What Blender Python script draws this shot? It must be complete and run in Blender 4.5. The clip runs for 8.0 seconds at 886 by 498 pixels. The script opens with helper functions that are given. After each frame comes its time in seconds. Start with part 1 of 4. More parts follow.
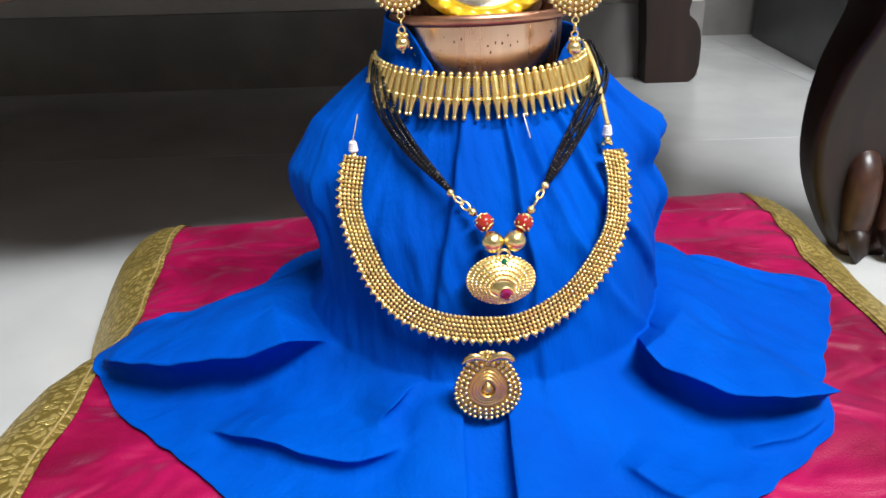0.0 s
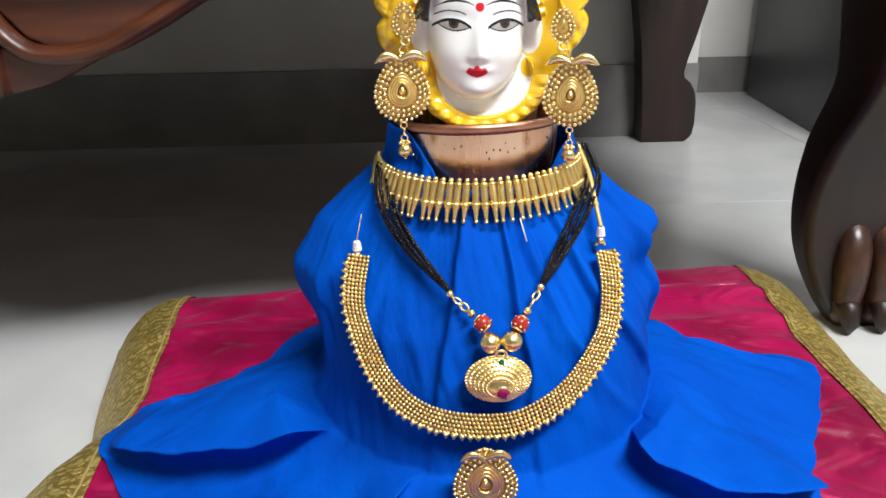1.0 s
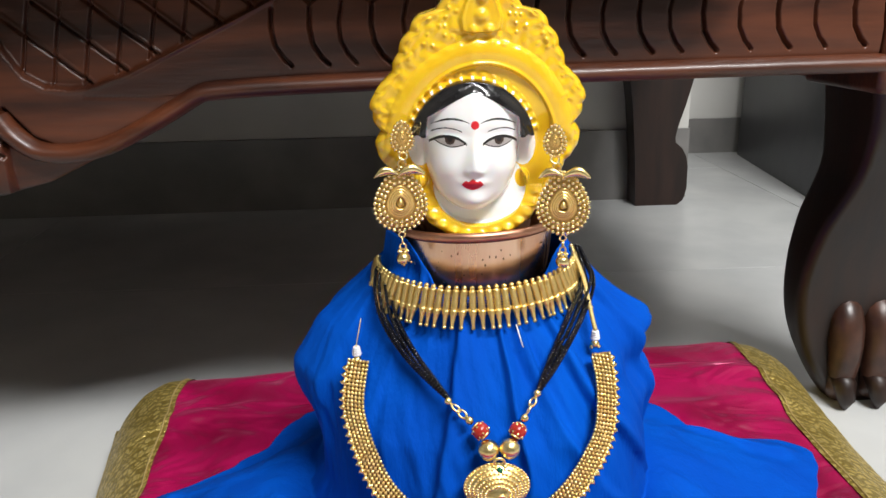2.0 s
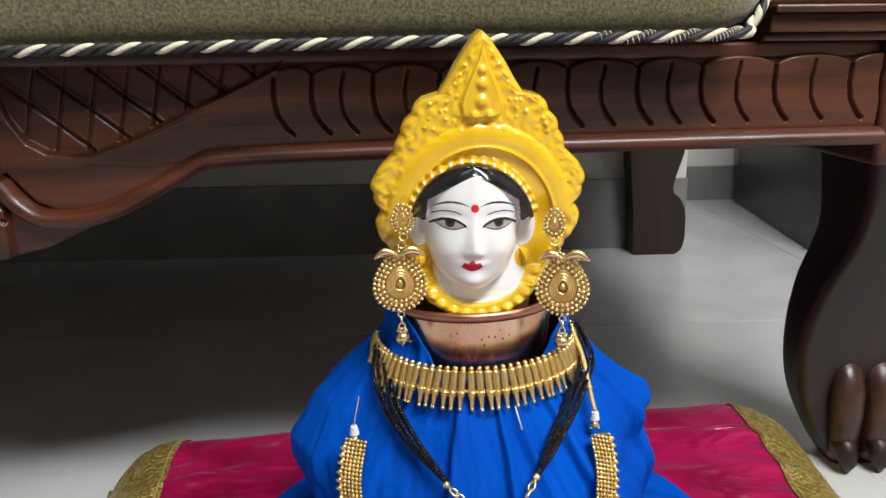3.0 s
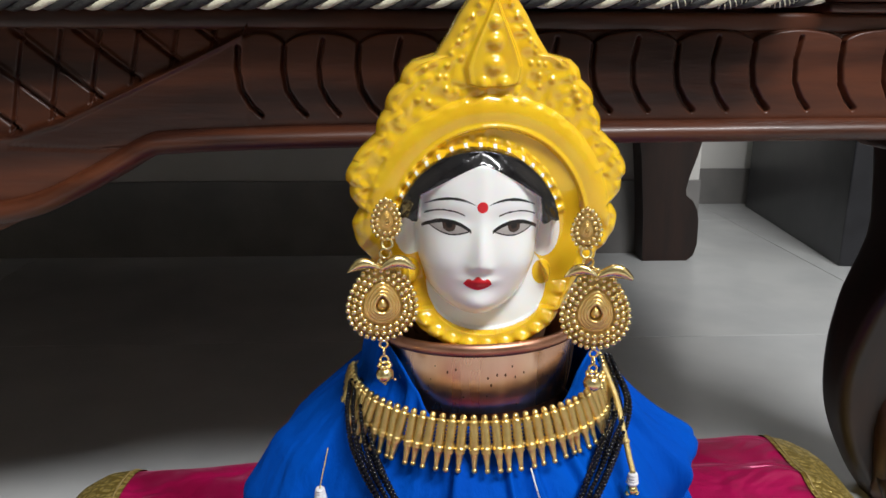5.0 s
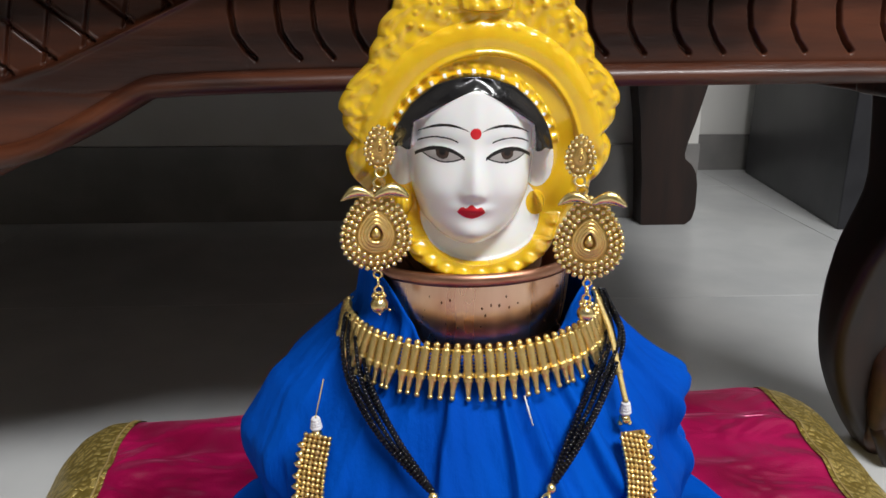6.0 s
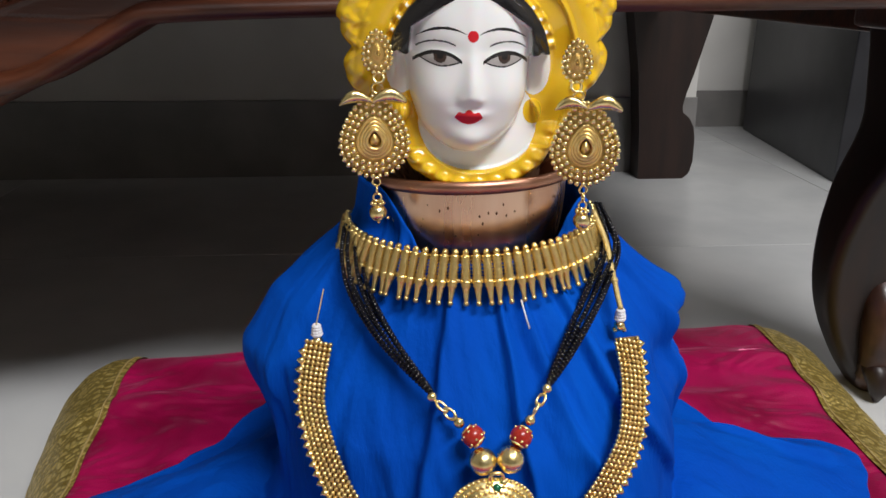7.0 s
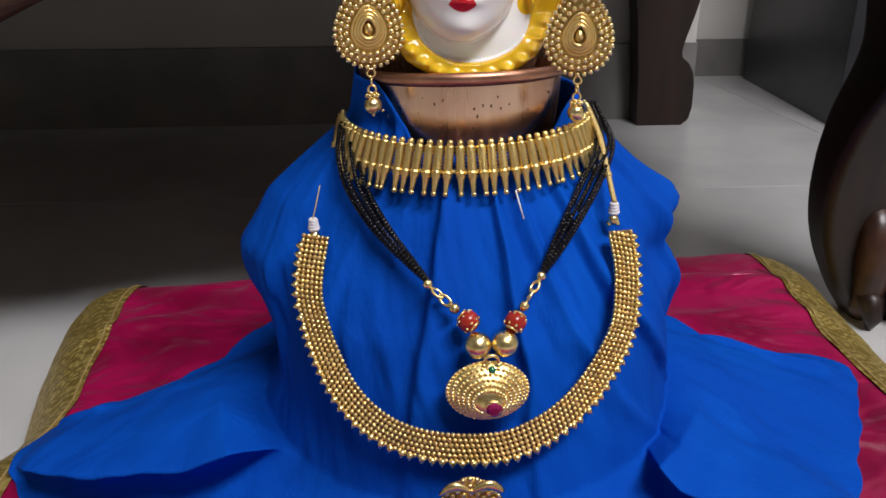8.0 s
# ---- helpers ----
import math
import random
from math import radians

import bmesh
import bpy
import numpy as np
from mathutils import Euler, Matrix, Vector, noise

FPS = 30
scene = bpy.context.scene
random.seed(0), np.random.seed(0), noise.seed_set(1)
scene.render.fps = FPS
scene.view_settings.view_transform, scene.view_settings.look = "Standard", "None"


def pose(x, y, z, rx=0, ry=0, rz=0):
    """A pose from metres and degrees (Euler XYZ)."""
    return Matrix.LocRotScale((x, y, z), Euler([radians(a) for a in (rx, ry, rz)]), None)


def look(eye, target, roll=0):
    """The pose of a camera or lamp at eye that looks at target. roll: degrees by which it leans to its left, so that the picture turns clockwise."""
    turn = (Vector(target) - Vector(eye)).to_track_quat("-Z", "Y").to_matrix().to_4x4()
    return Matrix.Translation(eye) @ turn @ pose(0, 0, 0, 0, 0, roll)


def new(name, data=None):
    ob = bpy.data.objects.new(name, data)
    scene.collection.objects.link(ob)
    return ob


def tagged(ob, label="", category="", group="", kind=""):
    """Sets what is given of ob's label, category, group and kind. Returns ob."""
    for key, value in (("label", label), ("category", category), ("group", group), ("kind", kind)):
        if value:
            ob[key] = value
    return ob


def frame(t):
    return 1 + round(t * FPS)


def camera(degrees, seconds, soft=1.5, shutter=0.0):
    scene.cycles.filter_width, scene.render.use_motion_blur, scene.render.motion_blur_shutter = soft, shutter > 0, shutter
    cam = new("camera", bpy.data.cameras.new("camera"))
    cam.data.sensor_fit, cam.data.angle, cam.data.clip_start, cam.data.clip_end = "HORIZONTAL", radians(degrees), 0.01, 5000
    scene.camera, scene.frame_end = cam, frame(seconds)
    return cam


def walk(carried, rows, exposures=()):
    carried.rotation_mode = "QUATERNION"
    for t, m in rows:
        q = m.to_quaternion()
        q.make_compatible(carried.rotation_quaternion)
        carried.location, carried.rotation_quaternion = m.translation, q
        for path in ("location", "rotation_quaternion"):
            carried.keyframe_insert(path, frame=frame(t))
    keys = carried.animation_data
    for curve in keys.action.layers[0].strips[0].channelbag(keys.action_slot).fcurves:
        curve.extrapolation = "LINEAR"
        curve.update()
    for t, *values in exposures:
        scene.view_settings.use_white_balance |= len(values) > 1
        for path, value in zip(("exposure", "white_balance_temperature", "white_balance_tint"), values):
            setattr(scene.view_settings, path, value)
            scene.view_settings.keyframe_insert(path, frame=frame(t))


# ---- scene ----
cam = camera(59.9, 8.0)
PATH = [
    (0, (-0.003, 0.048, 0.364), (0.075, 1.868, -0.462), -1.2),
    (0.5, (-0.005, 0.048, 0.38), (0.078, 1.89, -0.395), -0.9),
    (1, (-0.003, 0.045, 0.399), (0.081, 1.906, -0.329), -0.8),
    (1.5, (-0.004, 0.043, 0.417), (0.084, 1.925, -0.253), -1.0),
    (2, (-0.003, 0.046, 0.432), (0.094, 1.95, -0.175), -1.1),
    (3.3, (-0.003, 0.053, 0.457), (0.108, 1.984, -0.051), -0.3),
    (3.5, (-0.003, 0.054, 0.455), (0.112, 1.983, -0.061), -0.1),
    (4, (-0.003, 0.078, 0.442), (0.107, 1.998, -0.108), 0.1),
    (4.2, (-0.003, 0.097, 0.436), (0.093, 2.027, -0.081), -0.6),
    (5.3, (0.004, 0.155, 0.432), (0.117, 2.085, -0.083), 0.6),
    (5.5, (0.004, 0.155, 0.426), (0.115, 2.077, -0.114), 0.6),
    (6, (0.005, 0.145, 0.416), (0.116, 2.055, -0.165), 0.2),
    (6.5, (0.006, 0.139, 0.406), (0.118, 2.039, -0.206), -0.0),
    (7, (0.004, 0.133, 0.393), (0.121, 2.016, -0.27), 0.1),
    (7.5, (0.002, 0.125, 0.381), (0.115, 1.994, -0.322), 0.3),
    (8, (0.005, 0.119, 0.365), (0.121, 1.968, -0.388), -0.2),
]
EXPOSURES = [(0.0, 0.32, 6150, 10), (1.0, 0.22, 6250, 10), (2.0, 0.10, 6350, 10), (3.5, -0.20, 6300, 10), (4.0, -0.26, 6280, 10), (5.5, -0.35, 6250, 11),
             (7.0, -0.42, 6300, 13), (8.0, -0.56, 6350, 17)]
walk(cam, [(t, look(eye, target, roll)) for t, eye, target, roll in PATH], EXPOSURES)

# ---------------------------------------------------------------- light
world = bpy.data.worlds.new("room_world")
scene.world = world
world.use_nodes = True
world.node_tree.nodes["Background"].inputs[0].default_value = (0.8, 0.85, 0.9, 1)
world.node_tree.nodes["Background"].inputs[1].default_value = 0.008


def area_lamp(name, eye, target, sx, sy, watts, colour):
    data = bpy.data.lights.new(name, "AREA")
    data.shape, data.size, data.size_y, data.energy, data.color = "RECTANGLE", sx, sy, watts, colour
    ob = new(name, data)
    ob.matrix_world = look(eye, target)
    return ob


area_lamp("tube_light", (0.85, -0.85, 2.50), (0.1, 0.45, 0.1), 1.4, 0.40, 112, (1.0, 0.98, 0.95))
# unseen source, added to light the floor under the sofa's right end
area_lamp("unseen_side_light", (2.12, 1.25, 2.25), (0.3, 1.2, 0.0), 0.10, 1.2, 10, (0.93, 0.97, 1.0))

# ---------------------------------------------------------------- materials
def mat(name, colour, rough=0.5, metal=0.0, colour2=None, scale=40.0, bump=0.0, bump_scale=200.0, coat=0.0,
        sheen=0.0, vary=0.0, stretch=(1, 1, 1), detail=4.0, rough_vary=0.0, spec=0.5, sss=0.0, lo=0.35, hi=0.65):
    m = bpy.data.materials.new(name)
    m.use_nodes = True
    nt = m.node_tree
    b = nt.nodes["Principled BSDF"]
    b.inputs["Roughness"].default_value = rough
    b.inputs["Metallic"].default_value = metal
    b.inputs["Coat Weight"].default_value = coat
    b.inputs["Coat Roughness"].default_value = 0.08
    b.inputs["Sheen Weight"].default_value = sheen
    b.inputs["Specular IOR Level"].default_value = spec
    if sss:
        b.inputs["Subsurface Weight"].default_value = sss
        b.inputs["Subsurface Scale"].default_value = 0.004
    b.inputs["Base Color"].default_value = (*colour, 1)
    tc = nt.nodes.new("ShaderNodeTexCoord")
    mp = nt.nodes.new("ShaderNodeMapping")
    mp.inputs["Scale"].default_value = stretch
    nt.links.new(tc.outputs["Object"], mp.inputs["Vector"])
    if colour2:
        n = nt.nodes.new("ShaderNodeTexNoise")
        n.inputs["Scale"].default_value, n.inputs["Detail"].default_value = scale, detail
        nt.links.new(mp.outputs[0], n.inputs["Vector"])
        r = nt.nodes.new("ShaderNodeValToRGB")
        r.color_ramp.elements[0].position, r.color_ramp.elements[1].position = lo, hi
        r.color_ramp.elements[0].color, r.color_ramp.elements[1].color = (*colour, 1), (*colour2, 1)
        nt.links.new(n.outputs["Fac"], r.inputs["Fac"])
        out = r.outputs["Color"]
        if vary:
            oi = nt.nodes.new("ShaderNodeObjectInfo")
            hsv = nt.nodes.new("ShaderNodeHueSaturation")
            mr = nt.nodes.new("ShaderNodeMapRange")
            mr.inputs["To Min"].default_value, mr.inputs["To Max"].default_value = 1 - vary, 1 + vary
            nt.links.new(oi.outputs["Random"], mr.inputs["Value"])
            nt.links.new(mr.outputs[0], hsv.inputs["Value"])
            nt.links.new(out, hsv.inputs["Color"])
            out = hsv.outputs[0]
        nt.links.new(out, b.inputs["Base Color"])
        if rough_vary:
            mr = nt.nodes.new("ShaderNodeMapRange")
            mr.inputs["To Min"].default_value, mr.inputs["To Max"].default_value = rough - rough_vary, rough + rough_vary
            nt.links.new(n.outputs["Fac"], mr.inputs["Value"])
            nt.links.new(mr.outputs[0], b.inputs["Roughness"])
    if bump:
        n2 = nt.nodes.new("ShaderNodeTexNoise")
        n2.inputs["Scale"].default_value, n2.inputs["Detail"].default_value = bump_scale, 3.0
        nt.links.new(mp.outputs[0], n2.inputs["Vector"])
        bp = nt.nodes.new("ShaderNodeBump")
        bp.inputs["Strength"].default_value, bp.inputs["Distance"].default_value = bump, 0.001
        nt.links.new(n2.outputs["Fac"], bp.inputs["Height"])
        nt.links.new(bp.outputs[0], b.inputs["Normal"])
    return m


GOLD = mat("gold_plated_metal", (0.96, 0.74, 0.29), 0.27, 1.0, (1.0, 0.86, 0.46), 300, bump=0.15, bump_scale=900)
GOLD_OLD = mat("antique_gold", (0.86, 0.62, 0.24), 0.30, 1.0, (0.98, 0.77, 0.38), 400, bump=0.25, bump_scale=1200)
GOLD_DARK = mat("darkened_gold", (0.70, 0.51, 0.19), 0.48, 1.0, (0.86, 0.66, 0.29), 500, bump=0.3, bump_scale=1500)
# near-black gold: shade of the gaps between beads, put into the colour
GOLD_GAP = mat("gap_shade_gold", (0.16, 0.10, 0.035), 0.6, 1.0, (0.26, 0.17, 0.06), 500, bump=0.3, bump_scale=1500)
GOLD_MATTE = mat("satin_gold", (0.96, 0.70, 0.25), 0.29, 1.0, (1.0, 0.78, 0.33), 400, bump=0.3, bump_scale=1800)
# pale upright streaks in the neck's colour stand in for reflections
COPPER = mat("reflection_streaked_copper", (0.66, 0.36, 0.23), 0.28, 1.0, (0.90, 0.64, 0.47), 45, bump=0.08, bump_scale=300, rough_vary=0.12, stretch=(1, 1, 0.12))
COPPER_DARK = mat("tarnished_copper", (0.42, 0.20, 0.13), 0.38, 1.0, (0.56, 0.30, 0.20), 60, rough_vary=0.1)
PIT = mat("copper_stain", (0.14, 0.06, 0.03), 0.6, 0.5)
BLUE = mat("blue_crepe_cloth", (0.001, 0.060, 0.41), 0.8, 0.0, (0.001, 0.078, 0.48), 18, bump=0.5, bump_scale=420,
           stretch=(1, 1, 0.25), spec=0.06)
def crinkle(m, scale, strength, distance, stretch):
    """A second, broader relief under the fine one."""
    nt = m.node_tree
    fine = [n for n in nt.nodes if n.type == "BUMP"][0]
    tc = nt.nodes.new("ShaderNodeTexCoord")
    mp = nt.nodes.new("ShaderNodeMapping")
    mp.inputs["Scale"].default_value = stretch
    tx = nt.nodes.new("ShaderNodeTexNoise")
    tx.inputs["Scale"].default_value, tx.inputs["Detail"].default_value, tx.inputs["Distortion"].default_value = scale, 2.0, 0.8
    bp = nt.nodes.new("ShaderNodeBump")
    bp.inputs["Strength"].default_value, bp.inputs["Distance"].default_value = strength, distance
    nt.links.new(tc.outputs["Object"], mp.inputs["Vector"])
    nt.links.new(mp.outputs[0], tx.inputs["Vector"])
    nt.links.new(tx.outputs["Fac"], bp.inputs["Height"])
    nt.links.new(bp.outputs[0], fine.inputs["Normal"])


crinkle(BLUE, 26, 0.32, 0.007, (1.4, 1.4, 0.55))
VELVET = mat("crimson_velvet", (0.21, 0.001, 0.034), 0.42, 0.0, (0.40, 0.004, 0.078), 14, bump=0.4, bump_scale=700, sheen=1.0, spec=0.32)
VELVET.node_tree.nodes["Principled BSDF"].inputs["Sheen Tint"].default_value = (1.0, 0.25, 0.45, 1)
VELVET.node_tree.nodes["Principled BSDF"].inputs["Sheen Roughness"].default_value = 0.28
crinkle(VELVET, 13, 1.0, 0.018, (1.0, 1.5, 1.0))
WOOD = mat("dark_polished_rosewood", (0.026, 0.0068, 0.0030), 0.40, 0.0, (0.100, 0.0270, 0.0095), 26, bump=0.35, bump_scale=110,
           coat=0.10, stretch=(0.25, 2, 2), rough_vary=0.08)
# rosewood copy with the shade on the sofa's legs put into its colour
WOOD_SHADED = mat("shaded_rosewood", (0.009, 0.0038, 0.0026), 0.42, 0.0, (0.022, 0.0085, 0.005), 26, bump=0.15, bump_scale=90, stretch=(2, 2, 0.3), rough_vary=0.08)
# lighter rosewood copy for the toes
WOOD_TOE = mat("toe_rosewood", (0.030, 0.012, 0.008), 0.36, 0.0, (0.075, 0.030, 0.018), 40, bump=0.3, bump_scale=120, rough_vary=0.1)
OLIVE = mat("olive_velvet", (0.075, 0.070, 0.030), 0.8, 0.0, (0.20, 0.185, 0.090), 420, bump=0.8, bump_scale=900, sheen=0.4, spec=0.2, detail=8)
ROPE_W = mat("cream_silk_cord", (0.62, 0.58, 0.42), 0.55, 0.0, (0.75, 0.72, 0.56), 500, bump=0.4, bump_scale=1200)
ROPE_B = mat("black_silk_cord", (0.012, 0.012, 0.012), 0.5, 0.0, (0.03, 0.03, 0.028), 500, bump=0.4, bump_scale=1200)
TILE = mat("grey_marble_tile", (0.50, 0.51, 0.51), 0.22, 0.0, (0.60, 0.61, 0.60), 5, bump=0.01, bump_scale=60, vary=0.03)
GROUT = mat("tile_grout", (0.25, 0.25, 0.24), 0.9, 0.0, (0.32, 0.31, 0.30), 60)
# for walls out of view; tone chosen to limit the light they bounce
ROOM = mat("unseen_wall_plaster", (0.33, 0.305, 0.265), 0.8, 0.0, (0.375, 0.35, 0.305), 6, bump=0.1, bump_scale=150)
WALL = mat("painted_plaster", (0.56, 0.55, 0.52), 0.8, 0.0, (0.62, 0.61, 0.58), 6, bump=0.1, bump_scale=150)
SKIRT = mat("skirting_tile", (0.17, 0.165, 0.16), 0.3, 0.0, (0.23, 0.22, 0.21), 8, bump=0.02)
CEIL = mat("white_ceiling", (0.60, 0.60, 0.58), 0.9, 0.0, (0.66, 0.66, 0.64), 6)
DARKBOX = mat("black_laminate", (0.012, 0.012, 0.015), 0.35, 0.0, (0.02, 0.02, 0.024), 20)
YELLOW = mat("glossy_yellow_paint", (0.80, 0.48, 0.009), 0.20, 0.0, (0.86, 0.55, 0.016), 60, coat=0.7, bump=0.10, bump_scale=160, sss=0.12)
WHITE = mat("glazed_white", (0.86, 0.87, 0.85), 0.22, 0.0, (0.89, 0.90, 0.88), 30, coat=0.4, sss=0.15)
HAIR = mat("glossy_black_paint", (0.006, 0.006, 0.007), 0.18, 0.0, (0.012, 0.011, 0.012), 80, coat=0.4, bump=0.5, bump_scale=220)
RED = mat("red_paint", (0.62, 0.006, 0.012), 0.3, 0.0, (0.68, 0.01, 0.02), 80, coat=0.3)
INK = mat("black_paint_line", (0.010, 0.009, 0.009), 0.35)
IRIS = mat("brown_paint", (0.05, 0.03, 0.022), 0.3)
LID = mat("grey_paint_wash", (0.36, 0.33, 0.31), 0.35, 0.0, (0.42, 0.40, 0.38), 100)
BLACKBEAD = mat("black_glass_bead", (0.004, 0.004, 0.006), 0.10, 0.0, (0.008, 0.008, 0.010), 300, spec=0.3)
REDBEAD = mat("coral_red_bead", (0.30, 0.017, 0.011), 0.22, 0.0, (0.38, 0.030, 0.018), 300)
RUBY = mat("ruby_stone", (0.16, 0.004, 0.05), 0.06, 0.0, (0.28, 0.008, 0.09), 200, coat=1.0)
GREEN = mat("green_stone", (0.004, 0.10, 0.045), 0.1, 0.0, (0.006, 0.14, 0.06), 200, coat=0.8)
THREAD = mat("white_thread", (0.72, 0.72, 0.74), 0.8, 0.0, (0.82, 0.82, 0.84), 900, bump=0.6, bump_scale=1500)
ZARI_CORD = mat("gold_thread_cord", (0.52, 0.38, 0.13), 0.45, 0.5, (0.68, 0.52, 0.22), 900, bump=0.6, bump_scale=1500)


def brocade():
    """Gold thread border: metallic weave with darker figured gaps."""
    m = mat("gold_brocade", (0.72, 0.53, 0.13), 0.36, 0.6, (0.90, 0.73, 0.28), 500, bump=0.0)
    nt = m.node_tree
    b = nt.nodes["Principled BSDF"]
    tc = nt.nodes.new("ShaderNodeTexCoord")
    vo = nt.nodes.new("ShaderNodeTexVoronoi")
    vo.feature, vo.inputs["Scale"].default_value = "DISTANCE_TO_EDGE", 120
    wa = nt.nodes.new("ShaderNodeTexWave")
    wa.wave_type, wa.inputs["Scale"].default_value, wa.inputs["Distortion"].default_value = "RINGS", 40, 9
    wa.inputs["Detail"].default_value, wa.inputs["Detail Scale"].default_value = 1.0, 2.0
    mu = nt.nodes.new("ShaderNodeMath")
    mu.operation = "MULTIPLY"
    rp = nt.nodes.new("ShaderNodeValToRGB")
    rp.color_ramp.elements[0].position, rp.color_ramp.elements[1].position = 0.02, 0.09
    nt.links.new(tc.outputs["Object"], vo.inputs["Vector"])
    nt.links.new(tc.outputs["Object"], wa.inputs["Vector"])
    nt.links.new(vo.outputs["Distance"], mu.inputs[0])
    nt.links.new(wa.outputs["Fac"], mu.inputs[1])
    nt.links.new(mu.outputs[0], rp.inputs["Fac"])
    mx = nt.nodes.new("ShaderNodeMix")
    mx.data_type = "RGBA"
    old = b.inputs["Base Color"].links[0].from_socket
    mx.inputs["A"].default_value = (0.42, 0.30, 0.065, 1)
    nt.links.new(rp.outputs["Color"], mx.inputs["Factor"])
    nt.links.new(old, mx.inputs["B"])
    nt.links.new(mx.outputs["Result"], b.inputs["Base Color"])
    wv = nt.nodes.new("ShaderNodeTexWave")
    wv.inputs["Scale"].default_value = 380
    nt.links.new(tc.outputs["Object"], wv.inputs["Vector"])
    ad = nt.nodes.new("ShaderNodeMath")
    ad.operation = "ADD"
    nt.links.new(wv.outputs["Fac"], ad.inputs[0])
    nt.links.new(rp.outputs["Color"], ad.inputs[1])
    bp = nt.nodes.new("ShaderNodeBump")
    bp.inputs["Strength"].default_value, bp.inputs["Distance"].default_value = 0.7, 0.0008
    nt.links.new(ad.outputs[0], bp.inputs["Height"])
    nt.links.new(bp.outputs[0], b.inputs["Normal"])
    return m


ZARI = brocade()


# ---------------------------------------------------------------- builders
def mesh_of(bm, name, mats, smooth=True):
    me = bpy.data.meshes.new(name)
    bm.to_mesh(me)
    bm.free()
    for m in (mats if isinstance(mats, (list, tuple)) else [mats]):
        me.materials.append(m)
    if smooth:
        me.polygons.foreach_set("use_smooth", [True] * len(me.polygons))
    return me


def thing(name, place, label, category, group="", kind=""):
    ob = new(name)
    ob.empty_display_size = 0.02
    ob.location = place
    return tagged(ob, label, category, group, kind)


def part(name, bm, material, parent, label="", smooth=True):
    """One mesh under a thing or a part; its vertices are in world metres."""
    me = bm if isinstance(bm, bpy.types.Mesh) else mesh_of(bm, name, material, smooth)
    ob = new(name, me)
    ob.parent = parent
    base = parent.location if parent.parent is None else Vector((0, 0, 0))
    ob.matrix_parent_inverse = Matrix.Translation(-Vector(base)) if parent.parent is None else Matrix()
    return tagged(ob, label)


def placed(name, me, parent, m, label=""):
    """A shared mesh under a thing at the world pose m."""
    ob = new(name, me)
    ob.parent = parent
    ob.matrix_parent_inverse = Matrix.Translation(-Vector(parent.location))
    ob.matrix_basis = m
    return tagged(ob, label)


def box(bm, x0, x1, y0, y1, z0, z1, bevel=0.0):
    g = bmesh.ops.create_cube(bm, size=1.0, matrix=Matrix.Translation(((x0 + x1) / 2, (y0 + y1) / 2, (z0 + z1) / 2))
                              @ Matrix.Diagonal((x1 - x0, y1 - y0, z1 - z0, 1)))
    if bevel:
        edges = list({e for v in g["verts"] for e in v.link_edges})
        bmesh.ops.bevel(bm, geom=edges, offset=bevel, segments=2, profile=0.6, affect="EDGES")
    return bm


def sphere(bm, place, r, su=10, sv=7, scale=(1, 1, 1), m=None):
    bmesh.ops.create_uvsphere(bm, u_segments=su, v_segments=sv, radius=r,
                              matrix=Matrix.Translation(place) @ (m or Matrix()) @ Matrix.Diagonal((*scale, 1)))
    return bm


def grid(bm, rows, close=False):
    """Quads through rows of points, all of one length."""
    vs = [[bm.verts.new(p) for p in row] for row in rows]
    n = len(vs[0])
    fs = []
    for a, b in zip(vs, vs[1:]):
        for i in range(n if close else n - 1):
            j = (i + 1) % n
            fs.append(bm.faces.new((a[i], a[j], b[j], b[i])))
    return vs, fs


def tube(bm, pts, r, seg=8, radii=None, cap=True):
    """A round bar along points."""
    pts = [Vector(p) for p in pts]
    rows, up = [], Vector((0.13, 0.31, 0.94)).normalized()
    for i, p in enumerate(pts):
        d = (pts[min(i + 1, len(pts) - 1)] - pts[max(i - 1, 0)]).normalized()
        s = d.cross(up)
        if s.length < 0.05:
            s = d.cross(Vector((1, 0, 0)))
        s.normalize()
        u = s.cross(d).normalized()
        up = u
        rr = radii[i] if radii else r
        rows.append([p + rr * (math.cos(a) * s + math.sin(a) * u) for a in [2 * math.pi * k / seg for k in range(seg)]])
    vs, _ = grid(bm, rows, True)
    if cap:
        bm.faces.new(vs[0][::-1])
        bm.faces.new(vs[-1])
    return bm


def lathe(bm, profile, m=None, seg=48):
    m = m or Matrix()
    rows = [[m @ Vector((r * math.cos(2 * math.pi * k / seg), r * math.sin(2 * math.pi * k / seg), z)) for k in range(seg)] for r, z in profile]
    grid(bm, rows, True)
    return bm


def torus(bm, place, r, t, m=None, su=16, sv=8):
    m = Matrix.Translation(place) @ (m or Matrix())
    rows = []
    for i in range(su + 1):
        a = 2 * math.pi * i / su
        rows.append([m @ Vector(((r + t * math.cos(b)) * math.cos(a), (r + t * math.cos(b)) * math.sin(a), t * math.sin(b)))
                     for b in [2 * math.pi * k / sv for k in range(sv)]])
    grid(bm, rows, True)
    return bm


def smoothstep(a, b, x):
    t = np.clip((x - a) / (b - a), 0, 1)
    return t * t * (3 - 2 * t)


